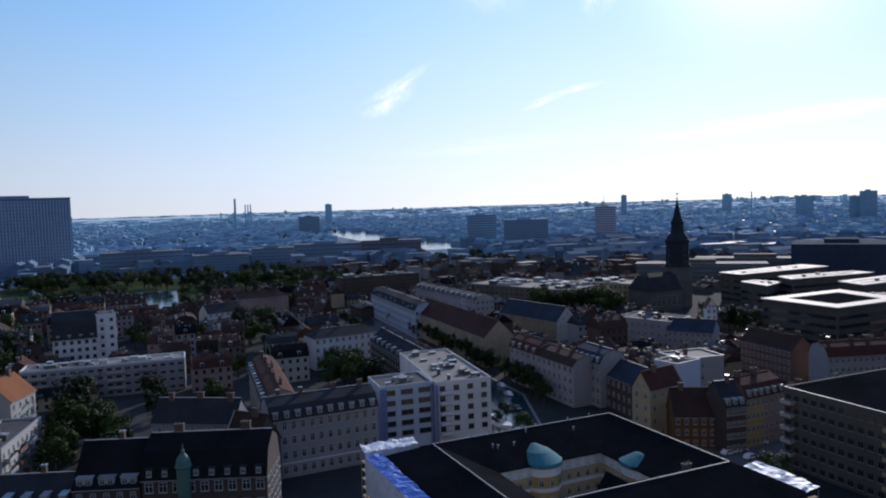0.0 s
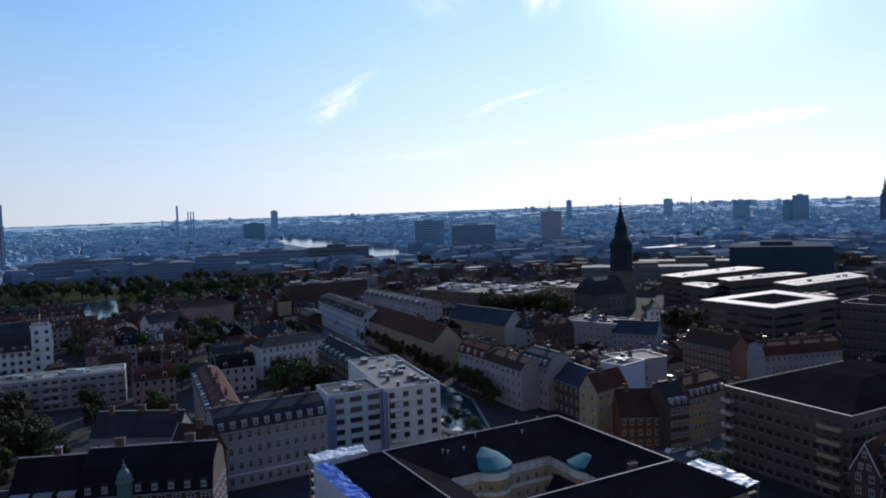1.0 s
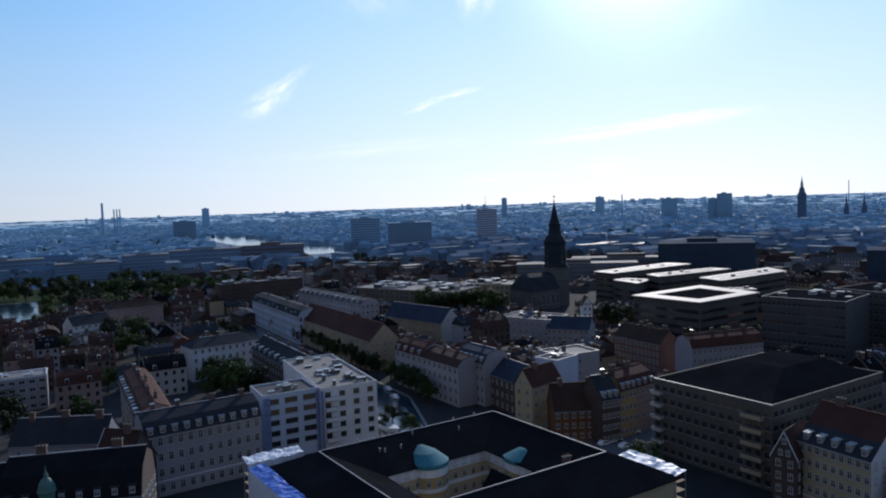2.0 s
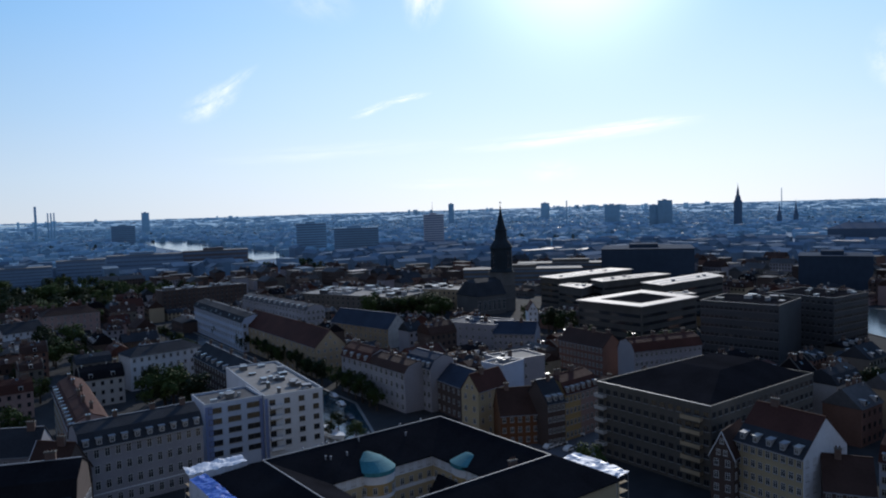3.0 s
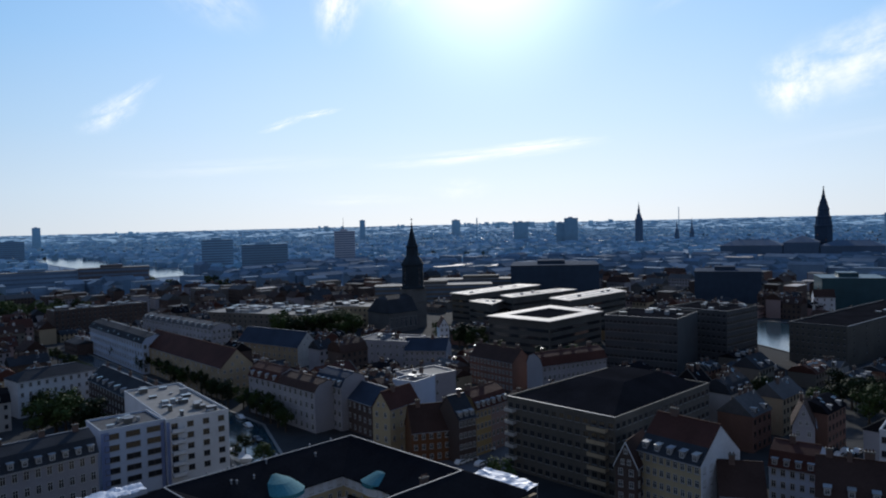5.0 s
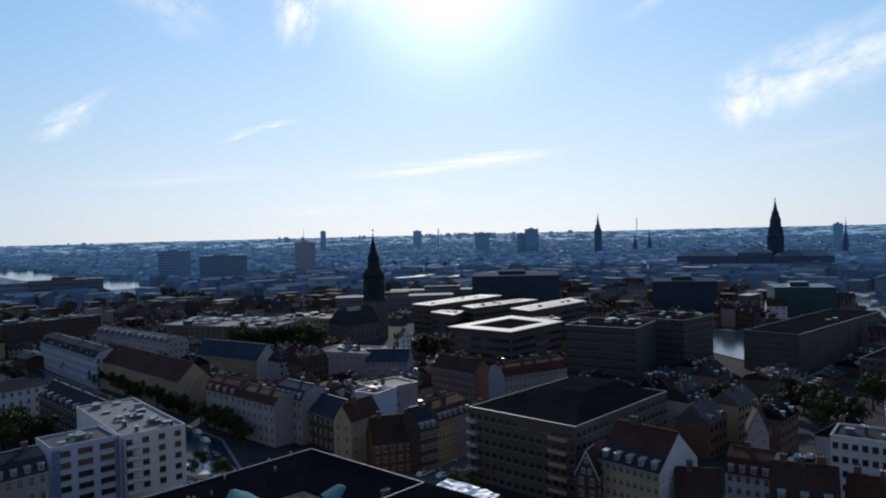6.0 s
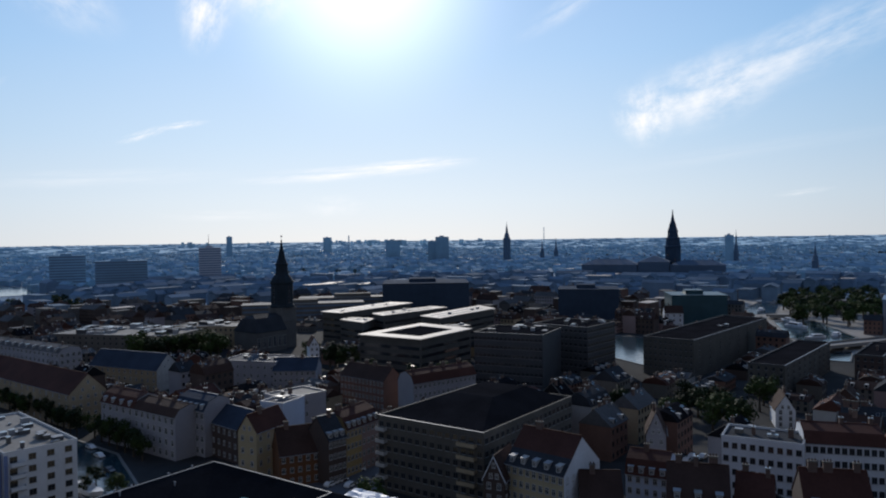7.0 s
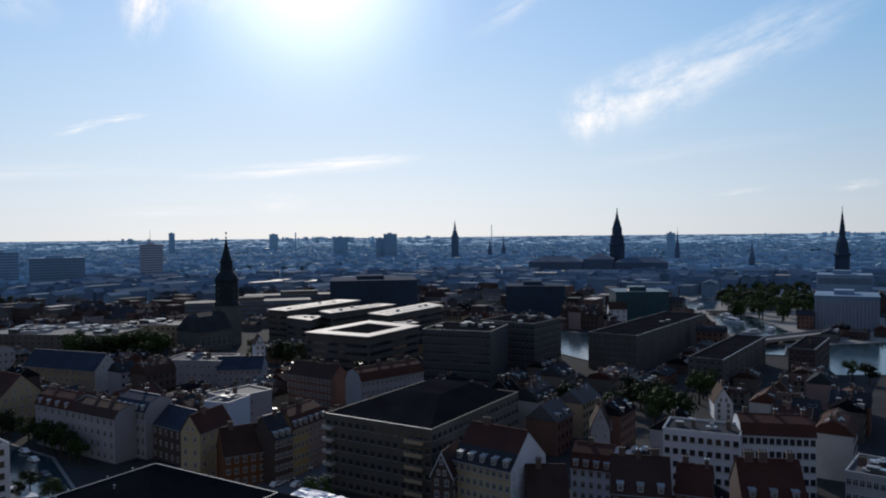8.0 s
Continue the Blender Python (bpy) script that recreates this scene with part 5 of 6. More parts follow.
# ---- spires ----
def church_with_spire():
    root = thing("church", pose(150.0, 463.0, 0, 0, 0, 22), "dark sandstone church with a tall copper spire", "church")
    s = Shape()
    s.box(-6.2, -6.2, -1, 6.2, 6.2, 26, "sandstone")
    part("tower", s, root)
    for z in (8, 17, 25.4):
        s = Shape()
        s.box(-6.6, -6.6, z, 6.6, 6.6, z + .6, "sandstone")
        part("string_course", s, root)
    s = Shape()
    s.taper(0, 0, [(26, 8.2), (27, 8.2), (28, 7.6), (41, 7.4), (42, 8.0), (43, 7.8)], 8, "darkcopper", radians(22.5))
    part("belfry", s, root)
    for i in range(4):
        for k in range(3):
            a = radians(90 * i)
            window(root, 6.9 * math.cos(a) * (1 if k else 1.02), 6.9 * math.sin(a) * (1 if k else 1.02), 29 + k * 4, 1.6, 2.8, 90 * i + 90, 'dark')
    s = Shape()
    s.taper(0, 0, [(43, 7.6), (45, 6.6), (47.5, 4.6), (49, 4.2), (53.5, 4.0), (54.2, 4.5), (55, 3.6), (58, 2.6), (64, 1.3), (68.5, .35)], 8, "darkcopper", radians(22.5))
    part("spire", s, root)
    s = Shape()
    s.taper(0, 0, [(68.4, .12), (69.0, .5), (69.6, .5), (70.2, .12), (73.5, .08)], 8, "metal")
    s.box(-.7, -.06, 72, .9, .06, 72.8, "metal")
    part("weather_vane", s, root)
    s = Shape()
    s.box(-30, -11, -1, -6.3, 11, 13, "sandstone")
    part("nave_wall", s, root)
    s = Shape()
    s.poly([(-30.6, -11.8, 12.6), (-6.3, -11.8, 12.6), (-6.3, 11.8, 12.6), (-30.6, 11.8, 12.6), (-27, -6, 21), (-6.3, -6, 21), (-6.3, 6, 21), (-27, 6, 21), (-24, 0, 23), (-6.3, 0, 23)],
           [(0, 1, 5, 4), (4, 5, 9, 8), (8, 9, 6, 7), (7, 6, 2, 3), (0, 4, 8, 7, 3), (1, 2, 6, 9, 5), (3, 2, 1, 0)], "slate")
    part("nave_roof", s, root)
    for i in range(6):
        window(root, -28 + i * 4, -11.05, 3, 2.0, 6.5, 0)
    FOOT.append((112, 425, 0, 56, 60))


def far_spire(name, label, x, y, top, width, body, mat, sharp=0.5):
    root = thing(name, pose(x, y, land(x, y), 0, 0, 20), label, "tower")
    h = top - land(x, y)
    s = Shape()
    s.box(-width, -width, -2, width, width, h * body, mat)
    part("tower", s, root)
    s = Shape()
    z = h * body
    s.taper(0, 0, [(z, width * 1.35), (z + h * .02, width * 1.4), (z + h * .04, width * 1.05), (z + (h - z) * .3, width * .85), (z + (h - z) * .42, width * .45), (z + (h - z) * .5, width * .5), (h, .15)], 8, mat, radians(22.5))
    part("spire", s, root)
    s = Shape()
    s.taper(0, 0, [(h - .3, .35), (h + 1, .45), (h + 3.5, .12)], 6, mat)
    part("finial", s, root)


def stack(label, x, y, top, r, mat="hazetwo"):
    root = thing("chimney_stack", pose(x, y, land(x, y)), label, "chimney")
    h = top - land(x, y)
    s = Shape()
    s.taper(0, 0, [(-2, r), (h, r * .75)], 12, mat)
    part("shaft", s, root)
    s = Shape()
    s.taper(0, 0, [(h - 2, r * .82), (h + .4, r * .82)], 12, mat)
    part("rim", s, root)


church_with_spire()
# Distance haze is part of the dark colour of these far towers.
def palace_tower(x, y, top):
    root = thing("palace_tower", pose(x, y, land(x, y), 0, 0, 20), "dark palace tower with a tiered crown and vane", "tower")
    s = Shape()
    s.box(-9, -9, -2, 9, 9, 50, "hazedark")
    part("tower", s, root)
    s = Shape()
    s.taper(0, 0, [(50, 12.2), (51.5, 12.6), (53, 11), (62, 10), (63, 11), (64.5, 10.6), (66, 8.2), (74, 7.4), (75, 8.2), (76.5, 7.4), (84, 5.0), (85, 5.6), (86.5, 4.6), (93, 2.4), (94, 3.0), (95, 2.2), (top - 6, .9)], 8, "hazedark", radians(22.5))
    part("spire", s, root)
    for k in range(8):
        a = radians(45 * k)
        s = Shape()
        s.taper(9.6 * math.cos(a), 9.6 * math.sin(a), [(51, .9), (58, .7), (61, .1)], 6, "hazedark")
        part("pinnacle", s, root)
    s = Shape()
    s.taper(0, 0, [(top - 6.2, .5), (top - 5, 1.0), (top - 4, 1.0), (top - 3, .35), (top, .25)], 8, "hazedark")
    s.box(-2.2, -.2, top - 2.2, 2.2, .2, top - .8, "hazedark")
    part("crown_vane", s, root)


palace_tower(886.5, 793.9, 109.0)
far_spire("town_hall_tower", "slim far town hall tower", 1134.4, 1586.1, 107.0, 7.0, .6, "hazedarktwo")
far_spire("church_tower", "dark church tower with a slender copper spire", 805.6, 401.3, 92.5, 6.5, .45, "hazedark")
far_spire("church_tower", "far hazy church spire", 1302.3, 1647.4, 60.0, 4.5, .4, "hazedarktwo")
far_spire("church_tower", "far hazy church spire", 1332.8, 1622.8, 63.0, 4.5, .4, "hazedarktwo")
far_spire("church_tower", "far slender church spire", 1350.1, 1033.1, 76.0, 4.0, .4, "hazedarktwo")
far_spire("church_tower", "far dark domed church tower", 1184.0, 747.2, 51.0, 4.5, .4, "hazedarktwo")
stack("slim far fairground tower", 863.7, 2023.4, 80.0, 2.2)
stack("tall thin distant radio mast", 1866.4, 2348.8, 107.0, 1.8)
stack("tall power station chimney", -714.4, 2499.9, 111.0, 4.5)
for k in range(3):
    stack("short power station chimney", -682 + 9 * k, 2511, 90.0, 2.6)


def inside(x, y, gap):
    for fx, fy, ang, L, D in FOOT:
        dx, dy = x - fx, y - fy
        u, v = dx * math.cos(ang) + dy * math.sin(ang), -dx * math.sin(ang) + dy * math.cos(ang)
        if -gap < u < L + gap and -gap < v < D + gap:
            return True
    return False


def in_water(x, y):
    for pts in WATER:
        hit = False
        for i in range(len(pts)):
            (x0, y0), (x1, y1) = pts[i - 1], pts[i]
            if (y0 > y) != (y1 > y) and x < (x1 - x0) * (y - y0) / (y1 - y0) + x0:
                hit = not hit
        if hit:
            return True
    return False


# ---- trees ----
def tree_meshes(seed, mat):
    rnd = random.Random(seed)
    t = Shape()
    t.taper(0, 0, [(-.3, .42), (1.2, .3), (4.5, .2), (7, .1)], 7, "bark")
    for i in range(6):
        a, z = rnd.uniform(0, 6.28), rnd.uniform(2.6, 5)
        tip = Vector((math.cos(a) * 2.6, math.sin(a) * 2.6, z + 2.4))
        side = Vector((-math.sin(a), math.cos(a), 0)) * .1
        p = Vector((0, 0, z))
        t.poly([p + side, p - side, tip, p + Vector((0, 0, .22))], [(0, 1, 2), (1, 3, 2), (3, 0, 2)], "bark")
    c = Shape()
    lobes = [(Vector((0, 0, 7)), 2.6)]
    for i in range(9):
        a, r = rnd.uniform(0, 6.28), rnd.uniform(1.2, 2.9)
        lobes.append((Vector((math.cos(a) * r, math.sin(a) * r, rnd.uniform(3.8, 8.6))), rnd.uniform(1.1, 1.9)))
    for centre, r in lobes:
        for i in range(int(70 * r)):
            d = Vector((rnd.gauss(0, 1), rnd.gauss(0, 1), rnd.gauss(0, 1))).normalized()
            p = centre + d * r * rnd.uniform(.55, 1.08)
            n = (d + Vector((rnd.uniform(-.6, .6), rnd.uniform(-.6, .6), rnd.uniform(-.2, .8)))).normalized()
            x = n.orthogonal().normalized()
            y = n.cross(x)
            k = rnd.uniform(.18, .4)
            q = rnd.uniform(0, 6.28)
            x, y = x * math.cos(q) + y * math.sin(q), y * math.cos(q) - x * math.sin(q)
            c.poly([p - x * k, p + y * k * .7, p + x * k * 1.2, p - y * k * .8], [(0, 1, 2, 3)], mat)
    return t.mesh("trunk"), c.mesh("crown")


WOODS = []


def woodland():
    """The far trees, joined: too many and too small to pick apart."""
    s = Shape()
    for m, kind in WOODS:
        for me, mat in zip(TREE_KINDS[kind], ("bark", ("leaf", "leafdark")[kind % 2])):
            s.poly([m @ v.co for v in me.vertices], [tuple(p.vertices) for p in me.polygons], mat)
    tagged(new("woodland", s.mesh("woodland")), "belts of leafy trees along the moat and gardens", "trees", kind="stuff")


TREE_KINDS = [tree_meshes(11, "leaf"), tree_meshes(12, "leafdark"), tree_meshes(13, "leaf"), tree_meshes(14, "leafdark")]


def tree(x, y, h, spread=1.0, kind=0):
    rnd = random.Random(int(x * 31 + y * 17))
    k = h / 10.0
    if math.hypot(x, y) > 470:
        turn = pose(x, y, 0, 0, 0, rnd.uniform(0, 360)) @ Matrix.Diagonal((k * spread, k * spread, k, 1))
        WOODS.append((turn, kind % 4))
        return
    root = thing("tree", pose(x, y, 0, 0, 0, rnd.uniform(0, 360)) @ Matrix.Diagonal((k * spread, k * spread, k, 1)), "broad leafy tree in full summer leaf", "tree", "city trees")
    t, c = TREE_KINDS[kind % 4]
    part("trunk", t, root)
    part("crown", c, root)


for i, (x, y, h) in enumerate(t for t in TREES if not inside(t[0], t[1], 1.5)):
    tree(x, y, h, 1.15, i)
# street trees along the canal
for i in range(34):
    f = i / 33
    tree(35 - 75 * f + (i * 29 % 7 - 3) * .5, 248 + 205 * f, 8.5 + (i * 37 % 5) * .6, 1.0, i)
for i in range(18):
    f = i / 17
    tree(2 - 66 * f, 262 + 180 * f, 7 + (i * 53 % 5) * .5, .9, i + 1)


# garden trees in the dark yards and the belt along the moat
_r = random.Random(77)
for x0, y0, x1, y1, w, count, lo, hi in ((-160, 200, -88, 236, 22, 26, 9, 14), (-400, 690, -80, 640, 26, 95, 12, 17), (-310, 560, -160, 600, 14, 26, 9, 14), (-420, 720, -150, 790, 50, 70, 9, 14)):
    for i in range(count):
        f = _r.random()
        x, y = x0 + (x1 - x0) * f + _r.uniform(-w, w), y0 + (y1 - y0) * f + _r.uniform(-w, w)
        if not inside(x, y, 2.5) and not in_water(x, y):
            tree(x, y, _r.uniform(lo, hi), _r.uniform(.9, 1.2), i)


# ---- houses between, laid on the quarter's street grid ----
def near_water(x, y):
    return any(in_water(x + 16 * math.cos(k), y + 16 * math.sin(k)) for k in (0, 1.05, 2.1, 3.14, 4.2, 5.24))


def hides_water(x, y, h):
    """Whether something this high here would stand before a sheet of water, seen from the tower."""
    d = math.hypot(x, y)
    reach = d * EYE / max(5.0, EYE - h)
    for k in range(9):
        f = 1 + (reach / d - 1) * k / 8
        if in_water(x * f, y * f):
            return True
    return False


def hides_front(x, y):
    """Whether a full-height house here would stand before one of the larger fronts."""
    for k in range(1, 7):
        f = 1 + .2 * k / 6
        for fx, fy, ang, L, D in MAIN:
            dx, dy = x * f - fx, y * f - fy
            u, v = dx * math.cos(ang) + dy * math.sin(ang), -dx * math.sin(ang) + dy * math.cos(ang)
            if -4 < u < L + 4 and -2 < v < D:
                return True
    return False


def plain_house(name, label, cx, cy, turn, L, depth, eaves, ridge, wall, cover, rnd):
    """A house seen from far: walls, pitched roof, chimneys, and its small windows as one part."""
    root = thing(name, pose(cx, cy, land(cx, cy), 0, 0, turn), label, "house", "quarter houses")
    w = Shape()
    x0, x1, y0, y1 = -L / 2, L / 2, -depth / 2, depth / 2
    w.poly([(x0, y0, -1), (x1, y0, -1), (x1, y1, -1), (x0, y1, -1), (x0, y0, eaves), (x1, y0, eaves), (x1, y1, eaves), (x0, y1, eaves), (x0, 0, ridge - .1), (x1, 0, ridge - .1)],
           [(3, 2, 1, 0), (0, 1, 5, 4), (2, 3, 7, 6), (1, 2, 6, 9, 5), (3, 0, 4, 8, 7), (4, 5, 9, 8), (6, 7, 8, 9)], wall)
    part("wall", w, root)
    r = Shape()
    o = .4
    k = eaves + (ridge - eaves) * .65
    prof = [(y0 - o, eaves - .1), (y0 + 1.7, k), (0, ridge), (y1 - 1.7, k), (y1 + o, eaves - .1)] if rnd.random() < .5 else [(y0 - o, eaves - .15), (0, ridge), (y1 + o, eaves - .15)]
    n = len(prof)
    up = [(x0 - .2, y, z) for y, z in prof] + [(x1 + .2, y, z) for y, z in prof]
    faces = [(i, i + n, i + n + 1, i + 1) for i in range(n - 1)] + [tuple(range(n)), tuple(reversed(range(n, 2 * n))), (0, n - 1, 2 * n - 1, n)]
    r.poly(up, faces, cover)
    part("roof", r, root)
    for i in range(rnd.choice([1, 2, 2, 3])):
        part("chimney", chimney_mesh(rnd.choice([.9, 1.3, 1.8]), .8, 2.4), root, at=pose(rnd.uniform(x0 + 1, x1 - 1), rnd.uniform(-1, 1), ridge - 1))
    g = Shape()
    st, cnt = max(2, round(eaves / 3.3)), max(2, int(L / 2.6))
    for z in range(st):
        for i in range(cnt):
            x = x0 + (i + .5) * L / cnt
            for y, s in ((y0, -1), (y1, 1)):
                ya, yb = sorted((y, y + s * .08))
                g.box(x - .55, ya, z * eaves / st + .9, x + .55, yb, z * eaves / st + 2.4, "glass")
    if rnd.random() < .6:
        for i in range(cnt // 2):
            x = x0 + (i + .5) * L / (cnt // 2)
            g.box(x - .7, y0 + .1, eaves + .5, x + .7, y0 + 2.2, eaves + 2.0, "offwhite")
            g.box(x - .5, y0 + .04, eaves + .65, x + .5, y0 + .1, eaves + 1.85, "glass")
    part("window_grid", g, root, kind="stuff")
    c = Shape()
    (ya, za), (yb, zb) = prof[n // 2 - 1], prof[n // 2]
    tilt = math.degrees(math.atan2(zb - za, yb - ya))
    for i in range(rnd.choice([2, 3, 4, 6])):
        t, x, side = rnd.uniform(.2, .8), rnd.uniform(x0 + .8, x1 - .8), rnd.choice([1, 1, -1])
        m = pose(x, side * (ya + (yb - ya) * t), za + (zb - za) * t, side * tilt)
        c.box(-.45, -.6, -.02, .45, .6, .12, "zinc", m)
        c.box(-.36, -.5, .12, .36, .5, .15, "glass", m)
    for i in range(rnd.choice([1, 2, 3])):
        x, y = rnd.uniform(x0 + .8, x1 - .8), rnd.uniform(-1.5, 1.5)
        z = ridge - abs(y) * (zb - za) / max(.5, yb - ya)
        c.taper(x, y, [(z - .3, .14), (z + .7, .14), (z + .72, .26), (z + .85, .2)], 6, "captop")
    for x in (x0 - .05, x1 - .15):   # pale verge along a party wall
        if rnd.random() < .22:
            for (pa, qa), (pb, qb) in zip(prof, prof[1:]):
                c.poly([(x, pa, qa - .1), (x + .3, pa, qa - .1), (x + .3, pb, qb - .1), (x, pb, qb - .1), (x, pa, qa + .28), (x + .3, pa, qa + .28), (x + .3, pb, qb + .28), (x, pb, qb + .28)],
                       [(3, 2, 1, 0), (4, 5, 6, 7), (0, 1, 5, 4), (1, 2, 6, 5), (2, 3, 7, 6), (3, 0, 4, 7)], "concrete")
    if rnd.random() < .4:
        x = rnd.uniform(x0 + 1, x1 - 1)
        c.taper(x, 0, [(ridge - .2, .04), (ridge + 2.6, .03)], 5, "metal")
        c.box(x - .6, -.03, ridge + 2.1, x + .6, .03, ridge + 2.16, "metal")
    part("roof_fitting", c, root, "skylights, vents and pale verges", kind="stuff")
    FOOT.append((cx - L / 2 * math.cos(radians(turn)) + depth / 2 * math.sin(radians(turn)), cy - L / 2 * math.sin(radians(turn)) - depth / 2 * math.cos(radians(turn)), radians(turn), L, depth))


def fill_quarter():
    rnd = random.Random(21)
    walls = ["offwhite", "lilac", "pink", "brick", "darkbrick", "yellowbrick", "darkbrick", "darkbrick", "brick", "concrete", "concrete", "yellowbrick"]
    covers = ["tile", "tile", "darktile", "slate", "slate", "felt", "darktile", "black", "darktile", "black"]
    made = 0
    ang = radians(22)
    ux, uy = math.cos(ang), math.sin(ang)
    v = -900
    spots = []
    while v < 1000:
        u = -900
        while u < 1000:
            L = rnd.uniform(8, 17)
            x, y = (u + L / 2) * ux - v * uy, (u + L / 2) * uy + v * ux
            d, az = math.hypot(x, y), math.degrees(math.atan2(x, y))
            if 185 < d < 760 and -34 < az < 72:
                spots.append((d, x, y, L))
            u += L + (rnd.uniform(8, 16) if rnd.random() < .2 else .4)
        v += rnd.choice([11, 17, 26, 12, 20])
    spots.sort()
    for d, x, y, L in spots:
        if made >= 262:
            break
        turn = 22 if rnd.random() < .72 else -68
        half = max(L, 10) / 2
        ok = True
        for du in (-half, 0, half):
            for dv in (-5, 0, 5):
                t = radians(turn)
                px, py = x + du * math.cos(t) - dv * math.sin(t), y + du * math.sin(t) + dv * math.cos(t)
                if inside(px, py, 1.0) or in_water(px, py) or in_street(px, py) or near_water(px, py):
                    ok = False
        if not ok or hides_water(x, y, 13):
            continue
        eaves = rnd.uniform(8, 13)
        if hides_front(x, y):
            eaves = rnd.uniform(4.5, 6)
        wall, cover = rnd.choice(walls), rnd.choice(covers)
        plain_house("row_house", f"{LOOK[wall]} row house under a {LOOK[cover]} roof", x, y, turn, L, rnd.uniform(9, 11), eaves, eaves + rnd.uniform(3.0, 5.0) * (1 if eaves > 7 else .6), wall, cover, rnd)
        made += 1
    return made


LOOK = {"offwhite": "off-white", "lilac": "pale grey", "pink": "pink", "brick": "red brick", "darkbrick": "dark brick", "yellowbrick": "buff brick", "cream": "cream", "concrete": "grey", "yellow": "yellow",
        "tile": "red tiled", "darktile": "brown tiled", "slate": "slate", "felt": "grey felt", "black": "black"}
# streets and open yards kept free: (x0, y0, x1, y1, half width)
STREETS = [(-70, 165, 30, 222, 17), (28, 215, -38, 392, 23), (-38, 392, -75, 480, 13), (28, 240, 95, 190, 12), (95, 190, 112, 150, 12), (60, 195, 175, 330, 7), (-165, 200, -52, 258, 32), (-400, 690, -80, 640, 28)]


def in_street(x, y):
    for x0, y0, x1, y1, w in STREETS:
        dx, dy = x1 - x0, y1 - y0
        t = max(0, min(1, ((x - x0) * dx + (y - y0) * dy) / (dx * dx + dy * dy)))
        if math.hypot(x - x0 - t * dx, y - y0 - t * dy) < w:
            return True
    return False


def grove(corners, count, height, seed):
    """Trees scattered over a four-cornered yard, clear of houses and water."""
    rnd = random.Random(seed)
    p = [Vector(c) for c in corners]
    made = []
    for i in range(count * 6):
        if len(made) >= count:
            break
        u, v = rnd.random(), rnd.random()
        q = p[0].lerp(p[1], u).lerp(p[3].lerp(p[2], u), v)
        if inside(q.x, q.y, 3) or in_water(q.x, q.y) or any((q - m).length < 7 for m in made):
            continue
        made.append(q)
        h = height * rnd.uniform(.8, 1.15)
        tree(q.x, q.y, h, rnd.uniform(1.1, 1.45), i)
        TREES.append((q.x, q.y, h))


for i, (corners, count, height) in enumerate(GROVES):
    grove(corners, count, height, i + 40)
woodland()
MAIN = list(FOOT)
FOOT += [(x - 4, y - 4, 0.0, 8, 8) for x, y, h in TREES]
fill_quarter()


